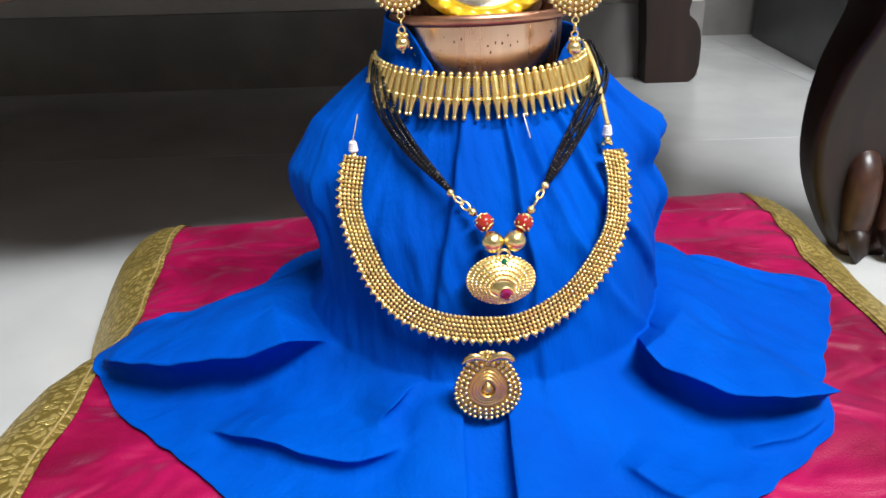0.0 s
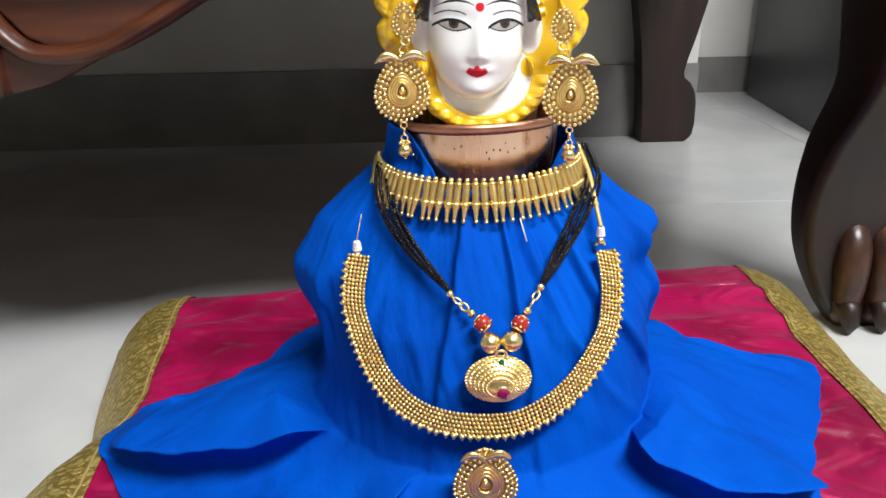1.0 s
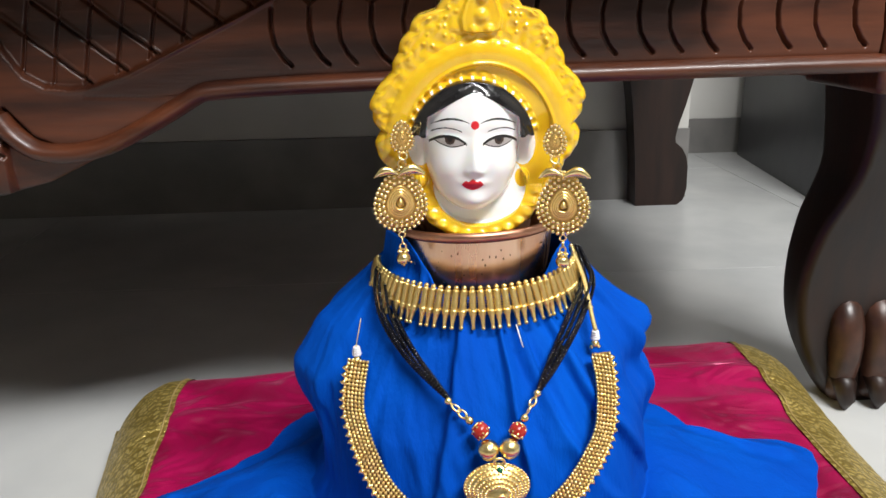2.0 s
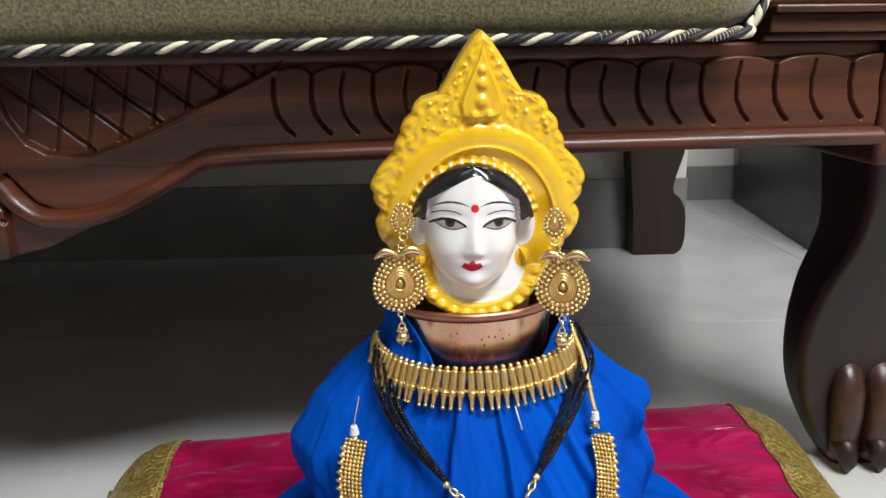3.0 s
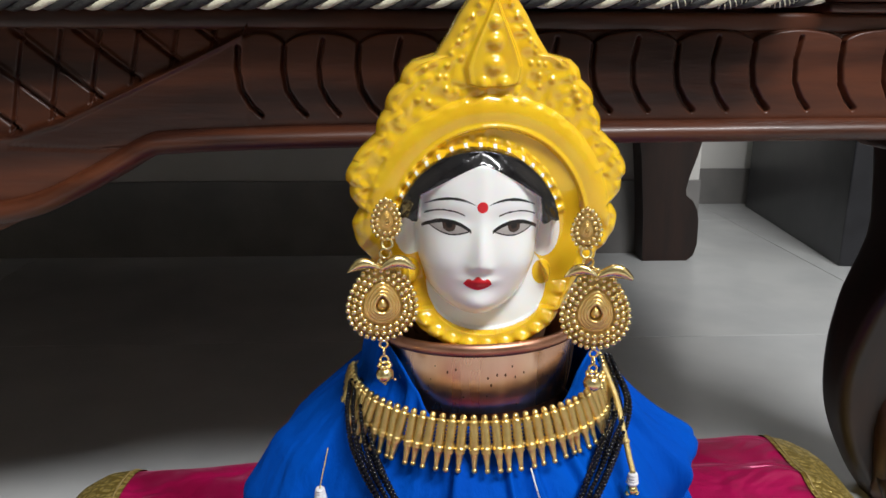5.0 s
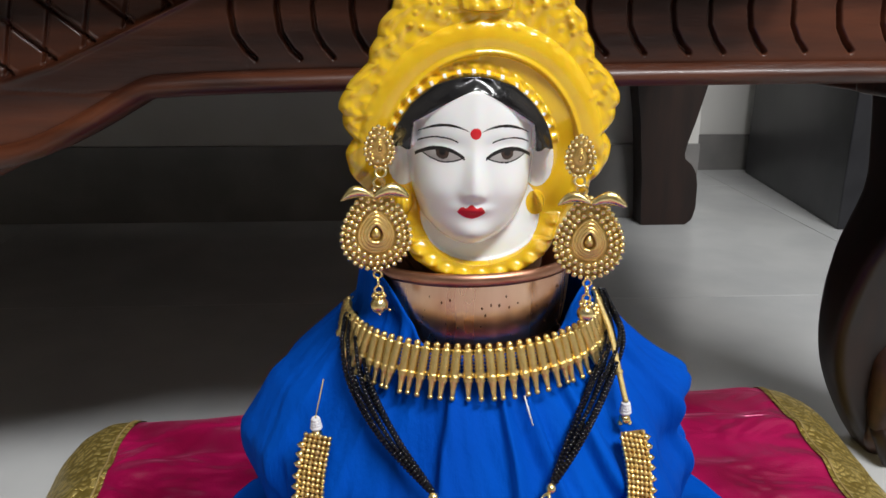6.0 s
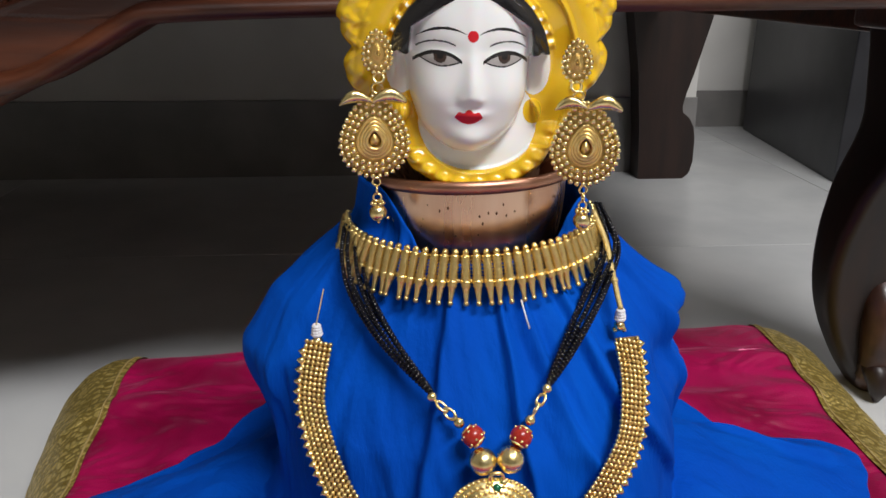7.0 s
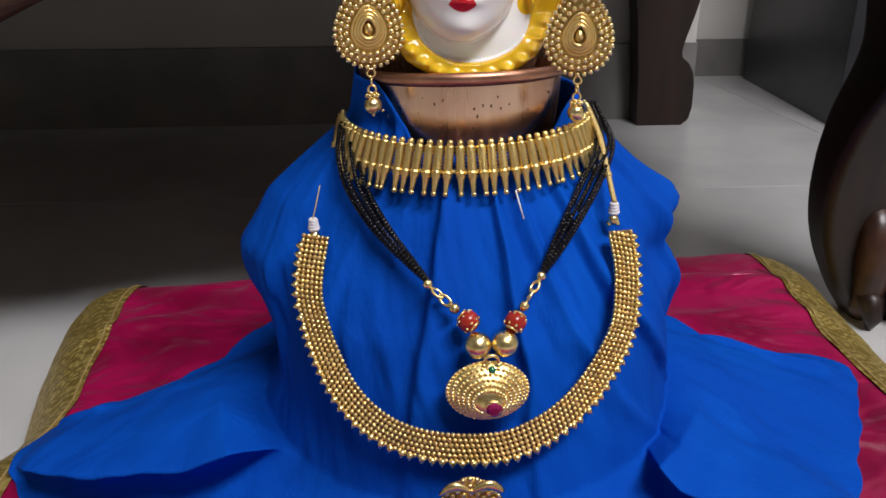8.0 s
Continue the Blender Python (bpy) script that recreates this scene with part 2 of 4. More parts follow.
def spline(pts, n):
    """n points on a Catmull-Rom curve through pts."""
    p = [Vector(q) for q in pts]
    p = [2 * p[0] - p[1]] + p + [2 * p[-1] - p[-2]]
    out = []
    for k in range(n):
        f = k / (n - 1) * (len(p) - 3)
        i = min(int(f), len(p) - 4)
        t = f - i
        a, b, c, d = p[i:i + 4]
        out.append(0.5 * (2 * b + (c - a) * t + (2 * a - 5 * b + 4 * c - d) * t * t + (3 * b - a - 3 * c + d) * t ** 3))
    return out


# ---------------------------------------------------------------- room
def slab(name, x0, x1, y0, y1, z0, z1, material, label, category):
    bm = box(bmesh.new(), x0, x1, y0, y1, z0, z1)
    ob = new(name, mesh_of(bm, name, material, False))
    return tagged(ob, label, category, kind="structure")


slab("wall_north", -2.6, 0.64, 1.74, 1.86, 0, 2.7, WALL, "plain off-white plastered wall behind the sofa", "wall")
slab("wall_recess", 0.64, 2.2, 2.26, 2.45, 0, 2.7, WALL, "plain off-white plastered wall of the recess", "wall")
slab("wall_return", 0.56, 0.64, 1.86, 2.45, 0, 2.7, WALL, "short off-white plastered wall return", "wall")
slab("wall_west", -2.72, -2.6, -3.4, 1.86, 0, 2.7, ROOM, "plain tan plastered side wall", "wall")
slab("wall_east", 2.2, 2.32, -3.4, 2.45, 0, 2.7, ROOM, "plain tan plastered side wall", "wall")
slab("wall_south", -2.72, 2.32, -3.52, -3.4, 0, 2.7, ROOM, "plain tan plastered wall opposite the sofa", "wall")
slab("ceiling", -2.72, 2.32, -3.52, 2.45, 2.7, 2.8, CEIL, "plain white painted ceiling", "ceiling")
slab("baseboard_1", -2.6, 0.64, 1.728, 1.74, 0.0, 0.158, SKIRT, "grey tile skirting along the wall", "skirting")
slab("baseboard_2", 0.64, 2.2, 2.248, 2.26, 0.0, 0.10, SKIRT, "grey tile skirting in the recess", "skirting")
floor = slab("floor", -2.72, 2.32, -3.52, 2.45, -0.12, -0.004, GROUT, "glossy pale grey tiled floor", "floor")


# ---------------------------------------------------------------- sofa
SX = 0.013  # slope along the frame's length, set to fit the camera's view
DY, DZ = -0.010, 0.0145  # where the carved front stands


def sofa_z(x):
    return SX * (x - 0.04) + DZ


def low_edge(x):
    """Lower edge of the carved apron, straight and then sweeping down to the middle motif."""
    xs = [-0.62, -0.50, -0.42, -0.36, -0.31, -0.275, -0.243, -0.21, -0.178, -0.156, -0.13, 0.38]
    zs = [0.36, 0.345, 0.318, 0.300, 0.288, 0.296, 0.3105, 0.325, 0.340, 0.352, 0.358, 0.363]
    return np.interp(x, xs, zs)


def swoosh(x):
    xs = [-0.300, -0.294, -0.282, -0.268, -0.250, -0.236, -0.205, -0.171, -0.128, -0.093, -0.085]
    zs = [0.412, 0.394, 0.376, 0.368, 0.3655, 0.3662, 0.376, 0.391, 0.410, 0.4265, 0.45]
    return np.interp(x, xs, zs)


def groove(X, Z, pts, width, depth):
    """A cut along a polyline: depth falls off with distance."""
    best = np.full(X.shape, 9.0)
    for (ax, az), (bx, bz) in zip(pts, pts[1:]):
        dx, dz = bx - ax, bz - az
        t = np.clip(((X - ax) * dx + (Z - az) * dz) / (dx * dx + dz * dz), 0, 1)
        best = np.minimum(best, np.hypot(X - ax - t * dx, Z - az - t * dz))
    return depth * np.clip(1 - best / width, 0, 1)


sofa = thing("carved_sofa", (0.0, 0.9, 0.0), "dark carved rosewood sofa with olive velvet seat and rope trim", "sofa")


def make_apron():
    cols, rws = 1100, 92
    xs = np.linspace(-0.42, 0.372, cols)
    v = np.linspace(0, 1, rws)
    X = np.tile(xs, (rws, 1))
    zl, zt = low_edge(xs), 0.436
    Z = zl + (zt - zl) * v[:, None]
    depth = np.zeros_like(X)
    # scalloped petals to the right of the sweep
    cusps = [-0.096, -0.068, -0.022, 0.028, 0.077, 0.126, 0.180, 0.2296, 0.2877, 0.348, 0.400]
    right = smoothstep(-0.094, -0.088, X)
    top = np.full_like(xs, 0.43)
    for a, b in zip(cusps, cusps[1:]):
        k = (xs >= a) & (xs < b)
        u = (xs[k] - a) / (b - a)
        top[k] = 0.418 + 0.009 * np.sqrt(np.clip(1 - (2 * u - 1) ** 2, 0, 1))
    petal = right * smoothstep(-0.0008, 0.0008, top - Z)
    depth += 0.006 * petal
    for a, b in zip(cusps, cusps[1:]):
        s = 0.012
        depth -= groove(X, Z, [(a, 0.418), (a - 0.001, 0.405), (a + 0.001, 0.392), (a + 0.007, 0.382), (a + s, 0.377)], 0.0022, 0.006)
        c = a + 0.52 * (b - a)
        if a > -0.09:
            depth -= groove(X, Z, [(c, 0.422), (c - 0.003, 0.408), (c - 0.002, 0.394), (c + 0.003, 0.384), (c + 0.009, 0.377)], 0.0018, 0.005)
    # lattice above the sweep, raised band below it
    sw = swoosh(X)
    left = 1 - smoothstep(-0.094, -0.088, X)
    lattice = left * smoothstep(0.0, 0.002, Z - sw) * (X > -0.300)
    for k in range(-1, 6):
        x0 = -0.271 + k * 0.0375
        depth -= lattice * groove(X, Z, [(x0, 0.430), (x0 + 0.075, 0.368)], 0.0017, 0.0042)
        depth += lattice * groove(X, Z, [(x0 + 0.0018, 0.4315), (x0 + 0.0768, 0.3695)], 0.0011, 0.0018)
    for k in range(10):
        x1 = -0.279 + k * 0.0232
        depth -= lattice * groove(X, Z, [(x1 + 0.006, 0.430), (x1 - 0.007, 0.368)], 0.0016, 0.0034)
    band = left * (1 - smoothstep(-0.002, 0.001, Z - sw))
    depth += 0.007 * band
    depth += 0.0035 * np.exp(-((Z - sw) / 0.002) ** 2) * left * (X > -0.300)
    far = 1 - smoothstep(-0.304, -0.300, X)
    depth += 0.007 * far
    for k in range(7):
        x0 = -0.30 - 0.022 * k
        depth -= groove(X, Z, [(x0, 0.352), (x0 + 0.018, 0.33), (x0 + 0.040, 0.318)], 0.0024, 0.006) * (X < -0.245)
        depth -= groove(X, Z, [(x0 - 0.02, 0.43), (x0 - 0.012, 0.40), (x0 - 0.03, 0.37)], 0.003, 0.005) * (X < -0.297)
    depth -= groove(X, Z, [(-0.24, 0.360), (-0.19, 0.357), (-0.145, 0.358)], 0.0010, 0.0015)
    depth += 0.004 * np.sin(math.pi * v[:, None]) ** 0.5
    Y = 0.664 + DY - depth
    Zw = Z + sofa_z(X)
    bm = bmesh.new()
    rows = [[(X[r, c], Y[r, c], Zw[r, c]) for c in range(cols)] for r in range(rws)]
    # return faces at the foot, the head and the back
    rows = [[(x, 0.69, z) for x, y, z in rows[0]]] + rows + [[(x, 0.69, z) for x, y, z in rows[-1]]]
    grid(bm, rows)
    part("apron", bm, WOOD, sofa, "carved scalloped front apron")


make_apron()
# unseen plain board, added to stop light leaking under the sofa
bm = box(bmesh.new(), -2.0, -0.42, 0.642, 0.69, 0.330, 0.455, 0.006)
part("apron_light_stop", bm, WOOD, sofa)


def make_moulding():
    line = [(0.374, 0.3625), (0.20, 0.3632), (0.05, 0.3632), (-0.08, 0.3622), (-0.138, 0.3605), (-0.153, 0.3585), (-0.168, 0.3510), (-0.185, 0.3415),
            (-0.204, 0.3318), (-0.224, 0.3232), (-0.245, 0.3182), (-0.264, 0.3178), (-0.281, 0.3215), (-0.295, 0.3330), (-0.304, 0.3470)]
    pts = spline([(x, 0, z) for x, z in line], 90)
    rows = []
    prof = [(-0.030, -0.006), (0.008, -0.006), (0.012, -0.003), (0.013, 0.001), (0.010, 0.005), (0.004, 0.0075), (-0.004, 0.0078)]
    for i, p in enumerate(pts):
        d = (pts[min(i + 1, 89)] - pts[max(i - 1, 0)]).normalized()
        n = Vector((d.z, 0, -d.x))
        if n.z < 0:
            n = -n
        rows.append([(p.x + n.x * b, 0.655 + DY - a, p.z + n.z * b + sofa_z(p.x)) for a, b in prof])
    bm = bmesh.new()
    grid(bm, rows)
    part("moulding", bm, WOOD, sofa, "polished bead moulding under the apron")


make_moulding()

# unseen board, added and run far left to keep light from under the seat
bm = box(bmesh.new(), -2.0, 0.52, 0.660, 1.70, 0.388, 0.412)
part("seat_light_stop", bm, WOOD, sofa, smooth=False)
# unseen rail, added to cut the side light off the floor further left
bm = box(bmesh.new(), 0.46, 0.52, 0.76, 1.68, 0.345, 0.57, 0.004)
part("side_light_stop", bm, WOOD, sofa)
# unseen bulk of the seat, there to block light
bm = box(bmesh.new(), -2.0, 0.52, 0.75, 1.70, 0.412, 0.57, 0.01)
part("seat_box", bm, WOOD, sofa)
bm = box(bmesh.new(), -2.0, 0.372, 0.650, 0.69, 0.4415, 0.4545, 0.003)
part("top_rail", bm, WOOD, sofa)


def make_seat():
    """Velvet front of the seat: a long pad with a rounded lower corner at its end."""
    bm = bmesh.new()
    prof = [(0.66, 0.447), (0.63, 0.4475), (0.612, 0.450), (0.604, 0.456), (0.600, 0.466), (0.598, 0.50), (0.600, 0.56), (0.608, 0.60), (0.63, 0.615), (0.9, 0.62)]
    xs = list(np.linspace(-2.0, 0.206, 60)) + [0.228, 0.246, 0.258, 0.264, 0.266]
    rows = []
    for x in xs:
        e = max(0.0, (x - 0.216) / 0.05)
        lift = 0.030 * (1 - math.sqrt(max(0.0, 1 - e * e)))
        back = 0.035 * (1 - math.sqrt(max(0.0, 1 - e * e)))
        rows.append([(x, y + (back if y < 0.65 else 0), max(z, z + lift * (z < 0.5)) + sofa_z(x) - 0.0045
                      + 0.0015 * noise.noise(Vector((x * 12, z * 12, 3)))) for y, z in prof])
    rows.append([(0.268, 0.68, max(z, 0.477) + sofa_z(0.268)) for y, z in prof])
    grid(bm, rows)
    part("seat_pad", bm, OLIVE, sofa, "olive green velvet seat front")


make_seat()


def make_rope():
    """Twisted trim: a cream strand, a black one and a black one wound with cream thread."""
    line = spline([(-2.0, 0.598, 0.4495), (-0.6, 0.598, 0.4495), (0.0, 0.598, 0.4495), (0.221, 0.600, 0.4495), (0.246, 0.606, 0.456),
                   (0.260, 0.616, 0.470), (0.267, 0.628, 0.495), (0.268, 0.635, 0.54)], 1600)
    length, at = 0.0, [0.0]
    for a, b in zip(line, line[1:]):
        length += (b - a).length
        at.append(length)
    for k, (material, rr) in enumerate(((ROPE_W, 0.0021), (ROPE_B, 0.0025), (ROPE_B, 0.0025))):
        pts = []
        for p, s in zip(line, at):
            a = 2 * math.pi * (s / 0.062 + k / 3)
            a2 = -2 * math.pi * s / 0.031 + 2 * math.pi * k / 3
            pts.append(p + Vector((0, 0.0023 * math.cos(a2), 0.0023 * math.sin(a2) + sofa_z(p.x) - 0.0067)))
        bm = tube(bmesh.new(), pts, rr, 7)
        strand = part("rope_strand", bm, material, sofa, "cream silk strand of the rope trim" if k == 0 else "black silk strand of the rope trim")
        if k == 1:
            bm = bmesh.new()
            for i in range(560, 1590, 2):
                p = pts[i]
                d = (pts[i + 1] - pts[i - 1]).normalized()
                if (i // 2) % 2 == 0:
                    torus(bm, p, rr + 0.00005, 0.00035, d.to_track_quat("Z", "Y").to_matrix().to_4x4(), 8, 4)
            part("thread_winding", bm, ROPE_W, strand, "cream thread wound on the black strand")


make_rope()

post = part("arm_post", box(bmesh.new(), 0.274, 0.49, 0.638, 0.76, 0.481, 0.57, 0.002), WOOD, sofa, "stepped wooden arm post")
for z0, z1, y in ((0.4545, 0.461, 0.642), (0.461, 0.475, 0.632), (0.475, 0.481, 0.626)):
    part("post_step", box(bmesh.new(), 0.274, 0.49, y, 0.76, z0, z1, 0.002), WOOD, post)
bm = box(bmesh.new(), 0.3735, 0.49, 0.641, 0.76, 0.357, 0.4545, 0.006)
part("corner_block", bm, WOOD, sofa)


def make_front_leg():
    zs = [0.375, 0.350, 0.309, 0.266, 0.216, 0.190, 0.165, 0.130, 0.097, 0.070, 0.047, 0.022, 0.0]
    xl = [0.424, 0.430, 0.435, 0.437, 0.421, 0.416, 0.413, 0.413, 0.418, 0.427, 0.438, 0.452, 0.468]
    yf = [0.725, 0.730, 0.735, 0.750, 0.765, 0.772, 0.778, 0.785, 0.788, 0.790, 0.790, 0.790, 0.790]
    bm = bmesh.new()
    rows = []
    p = spline([(x, y, z) for x, y, z in zip(xl, yf, zs)], 40)
    for q in p:
        x, y, z = q
        xr, yb, r = max(x + 0.085, 0.550), 0.83, 0.010
        ring = []
        for cx, cy, a0 in ((x + r, y + r, 180), (xr - r, y + r, 270), (xr - r, yb - r, 0), (x + r, yb - r, 90)):
            for k in range(4):
                a = math.radians(a0 + 30 * k)
                ring.append((cx + r * math.cos(a), cy + r * math.sin(a), z))
        rows.append(ring)
    vs, _ = grid(bm, rows, True)
    bm.faces.new(vs[-1])
    bmesh.ops.recalc_face_normals(bm, faces=bm.faces)
    leg = part("front_leg", bm, WOOD_SHADED, sofa, "curved cabriole front leg")
    for k in range(3):
        x = 0.470 + 0.037 * k
        bm = bmesh.new()
        pts = spline([(x, 0.830, 0.113), (x, 0.803, 0.113), (x, 0.789, 0.098), (x, 0.784, 0.072), (x + 0.001, 0.785, 0.042), (x, 0.787, 0.020), (x, 0.789, 0.0175)], 24)
        tube(bm, pts, 0.017, 14, [0.0125 + 0.0058 * math.sin(math.pi * min(1, i / 18)) for i in range(24)])
        toe = part("toe", bm, WOOD_TOE, sofa, "carved claw toe")
        bm = bmesh.new()
        tube(bm, [(x, 0.787, 0.034), (x, 0.774, 0.028), (x, 0.768, 0.013), (x, 0.770, 0.002)], 0.008, 8, [0.0135, 0.012, 0.009, 0.003])
        part("claw", bm, WOOD_SHADED, toe, "pointed carved claw")


make_front_leg()


def make_back_leg():
    out = [(0.505, 0.0), (0.598, 0.0), (0.611, 0.010), (0.618, 0.035), (0.617, 0.085), (0.612, 0.108), (0.602, 0.126), (0.587, 0.138), (0.585, 0.150), (0.590, 0.175),
           (0.602, 0.215), (0.645, 0.39), (0.46, 0.39), (0.488, 0.22), (0.500, 0.10)]
    bm = bmesh.new()
    a = [bm.verts.new((x, 1.665, z)) for x, z in out]
    b = [bm.verts.new((x, 1.722, z)) for x, z in out]
    bm.faces.new(a[::-1])
    bm.faces.new(b)
    for i in range(len(out)):
        j = (i + 1) % len(out)
        bm.faces.new((a[i], a[j], b[j], b[i]))
    bmesh.ops.recalc_face_normals(bm, faces=bm.faces)
    part("back_leg", bm, WOOD_SHADED, sofa, "shaped wooden back leg", smooth=False)


make_back_leg()

cab = thing("side_cabinet", (1.17, 1.88, 0.0), "plain dark cabinet standing in the wall recess", "cabinet")
bm = box(bmesh.new(), 0.0, 0.5, 0.0, 0.60, 0.0, 0.62, 0.004)
bm.transform(pose(0.896, 1.611, 0.0, rz=-6.8))
part("body", bm, DARKBOX, cab)

# ---------------------------------------------------------------- cushion
seat = thing("velvet_cushion", (0.035, 0.48, 0.0), "crimson velvet floor cushion with gold brocade side borders", "cushion")


def wobble_left(y):
    return np.interp(y, [0.1, 0.35, 0.48, 0.53, 0.57, 0.66, 0.82, 0.86], [-0.330, -0.312, -0.294, -0.273, -0.269, -0.293, -0.322, -0.320])


def wobble_right(y):
    return np.interp(y, [0.1, 0.48, 0.62, 0.70, 0.80, 0.89], [0.402, 0.402, 0.409, 0.416, 0.430, 0.444])


def inner_right(y):
    return np.interp(y, [0.1, 0.48, 0.60, 0.69, 0.76, 0.86], [0.306, 0.316, 0.323, 0.331, 0.338, 0.348])


def back_edge(x):
    return 0.797 + 0.068 * (x + 0.2)


def pad_z(x, y):
    """Height of the cushion's skin."""
    xl, xr = wobble_left(y), wobble_right(y)
    yb, yf = back_edge(x), 0.10
    fx = min(max((x - xl) / 0.088, 0), 1) if x < 0.03 else min(max((xr - x) / 0.100, 0), 1)
    fy = min(max((yb - y) / 0.085, 0), 1) if y > 0.4 else min(max((y - yf) / 0.06, 0), 1)
    h = 0.089 * ((1 - (1 - fx) ** 2.2) ** 0.8 if x < 0.03 else (1 - (1 - fx) ** 1.5) ** 0.5) * (1 - (1 - fy) ** 2.4) ** 0.6
    h += (0.0055 * noise.noise(Vector((x * 9, y * 9, 1.3))) + 0.0022 * noise.noise(Vector((x * 30, y * 20, 4)))) * min(fx, fy)
    h += min(fx, fy) * (0.005 * math.exp(-((y - 0.715 + 0.10 * (x - 0.2)) / 0.010) ** 2) * smoothstep(0.10, 0.18, x)
                        + 0.004 * math.exp(-((y - 0.63 - 0.15 * (x - 0.2)) / 0.012) ** 2) * smoothstep(0.14, 0.22, x)
                        + 0.004 * math.exp(-((y - 0.66 - 0.25 * (x + 0.2)) / 0.010) ** 2) * (1 - smoothstep(-0.16, -0.10, x)))
    return max(h, 0.002)


def make_cushion():
    bm = bmesh.new()
    rows = []
    for j in range(110):
        f = j / 109
        row = []
        for i in range(131):
            g = i / 130
            y = 0.10 + (back_edge(-0.32 + 0.76 * g) - 0.10) * f
            x = wobble_left(y) + (wobble_right(y) - wobble_left(y)) * g
            row.append((x, y, pad_z(x, y)))
        rows.append(row)
    grid(bm, rows)
    part("velvet_cover", bm, VELVET, seat, "crimson crushed velvet cover")
    for side in (0, 1):
        bm = bmesh.new()
        rows = []
        for j in range(130):
            y = 0.105 + (back_edge(-0.24 if side == 0 else 0.36) - 0.110) * j / 129
            if side == 0:
                a, b = wobble_left(y) - 0.002, -0.210 - 0.010 * smoothstep(0.55, 0.75, y) + 0.0015 * math.sin(y * 60)
            else:
                a, b = inner_right(y) + 0.0015 * math.sin(y * 40), wobble_right(y) + 0.002
            rows.append([(a + (b - a) * i / 24, y, pad_z(a + (b - a) * i / 24, y) + 0.0013 + 0.0004 * math.sin(y * 130 + i)) for i in range(25)])
        grid(bm, rows)
        strip = part("border", bm, ZARI, seat, "gold brocade border strip")
        for e in (0.06, 0.94):
            bm = bmesh.new()
            pts = [Vector(r[0]).lerp(Vector(r[-1]), e) for r in rows]
            pts = [(p.x, p.y, pad_z(p.x, p.y) + 0.0017) for p in pts]
            tube(bm, pts, 0.0009, 6)
            part("edge_cord", bm, ZARI_CORD, strip, "gold thread edge of the border")


make_cushion()
# ---------------------------------------------------------------- draped cloth
AX, AY = 0.040, 0.503  # the pot's axis, before the dressed pot is moved to fit the view
# turn, shift and scale that fit the dressed pot to the camera's view
CAMERA_FIT = (Matrix.Translation((0.0374, 0.4410, 0.2723)) @ Matrix.Rotation(math.radians(-1.38), 4, "Y")
            @ Matrix.Rotation(math.radians(3.56), 4, "X") @ Matrix.Scale(1.0114, 4) @ Matrix.Translation((-0.03765, -0.4423, -0.2705)))
CZ = [0.130, 0.150, 0.175, 0.200, 0.220, 0.246, 0.264, 0.282, 0.310]
CF = [0.120, 0.115, 0.110, 0.103, 0.091, 0.073, 0.057, 0.0480, 0.0490]
CL = [0.116, 0.105, 0.105, 0.107, 0.112, 0.100, 0.079, 0.0560, 0.0510]
CR = [0.112, 0.108, 0.110, 0.108, 0.107, 0.092, 0.077, 0.0590, 0.0510]
CB = [0.115, 0.115, 0.115, 0.112, 0.105, 0.085, 0.065, 0.0545, 0.0505]


def body_r(a, z):
    """Radius of the drape round the pot; a is the angle from the front, towards +x."""
    s, c = math.sin(a), math.cos(a)
    front = np.interp(z, CZ, CF if c > 0 else CB)
    side = np.interp(z, CZ, CR if s > 0 else CL)
    w = abs(s) ** 5
    return front * (1 - w) + side * w


def front_y(x, z):
    """y of the drape's front skin over (x, z)."""
    a = 0.0
    for _ in range(30):
        r = body_r(a, z)
        a = 0.5 * a + 0.5 * math.asin(max(-0.999, min(0.999, (x - AX) / r)))
    return AY - body_r(a, z) * math.cos(a)


SX0, SY0 = 0.043, 0.511  # foot of the dressed pot
OUTLINE = [(-0.120, 0.605), (-0.146, 0.578), (-0.178, 0.553), (-0.201, 0.534), (-0.219, 0.505), (-0.214, 0.480), (-0.199, 0.459), (-0.160, 0.414), (-0.112, 0.367), (-0.091, 0.344),
           (-0.03, 0.305), (0.05, 0.296), (0.11, 0.310), (0.146, 0.327), (0.164, 0.336), (0.194, 0.358), (0.226, 0.384), (0.242, 0.427), (0.264, 0.465), (0.285, 0.500),
           (0.299, 0.525), (0.311, 0.556), (0.294, 0.578), (0.249, 0.584), (0.231, 0.594), (0.200, 0.640), (0.140, 0.690), (0.04, 0.715), (-0.06, 0.690), (-0.105, 0.640)]
_pol = sorted((math.atan2(x - SX0, SY0 - y), math.hypot(x - SX0, y - SY0)) for x, y in OUTLINE)
_pa = [p[0] for p in _pol]
_pr = [p[1] for p in _pol]


def skirt_r(a):
    r = np.interp(a, [_pa[-1] - 2 * math.pi] + _pa + [_pa[0] + 2 * math.pi], [_pr[-1]] + _pr + [_pr[0]])
    return r + 0.002 * noise.noise(Vector((math.sin(a) * 4, math.cos(a) * 4, 3.3))) + 0.003 * noise.noise(Vector((math.sin(a) * 17, math.cos(a) * 17, 1.3)))


def fold(a, centre, width, power=1.0):
    d = (a - centre + math.pi) % (2 * math.pi) - math.pi
    return math.exp(-(d / width) ** 2 * power)


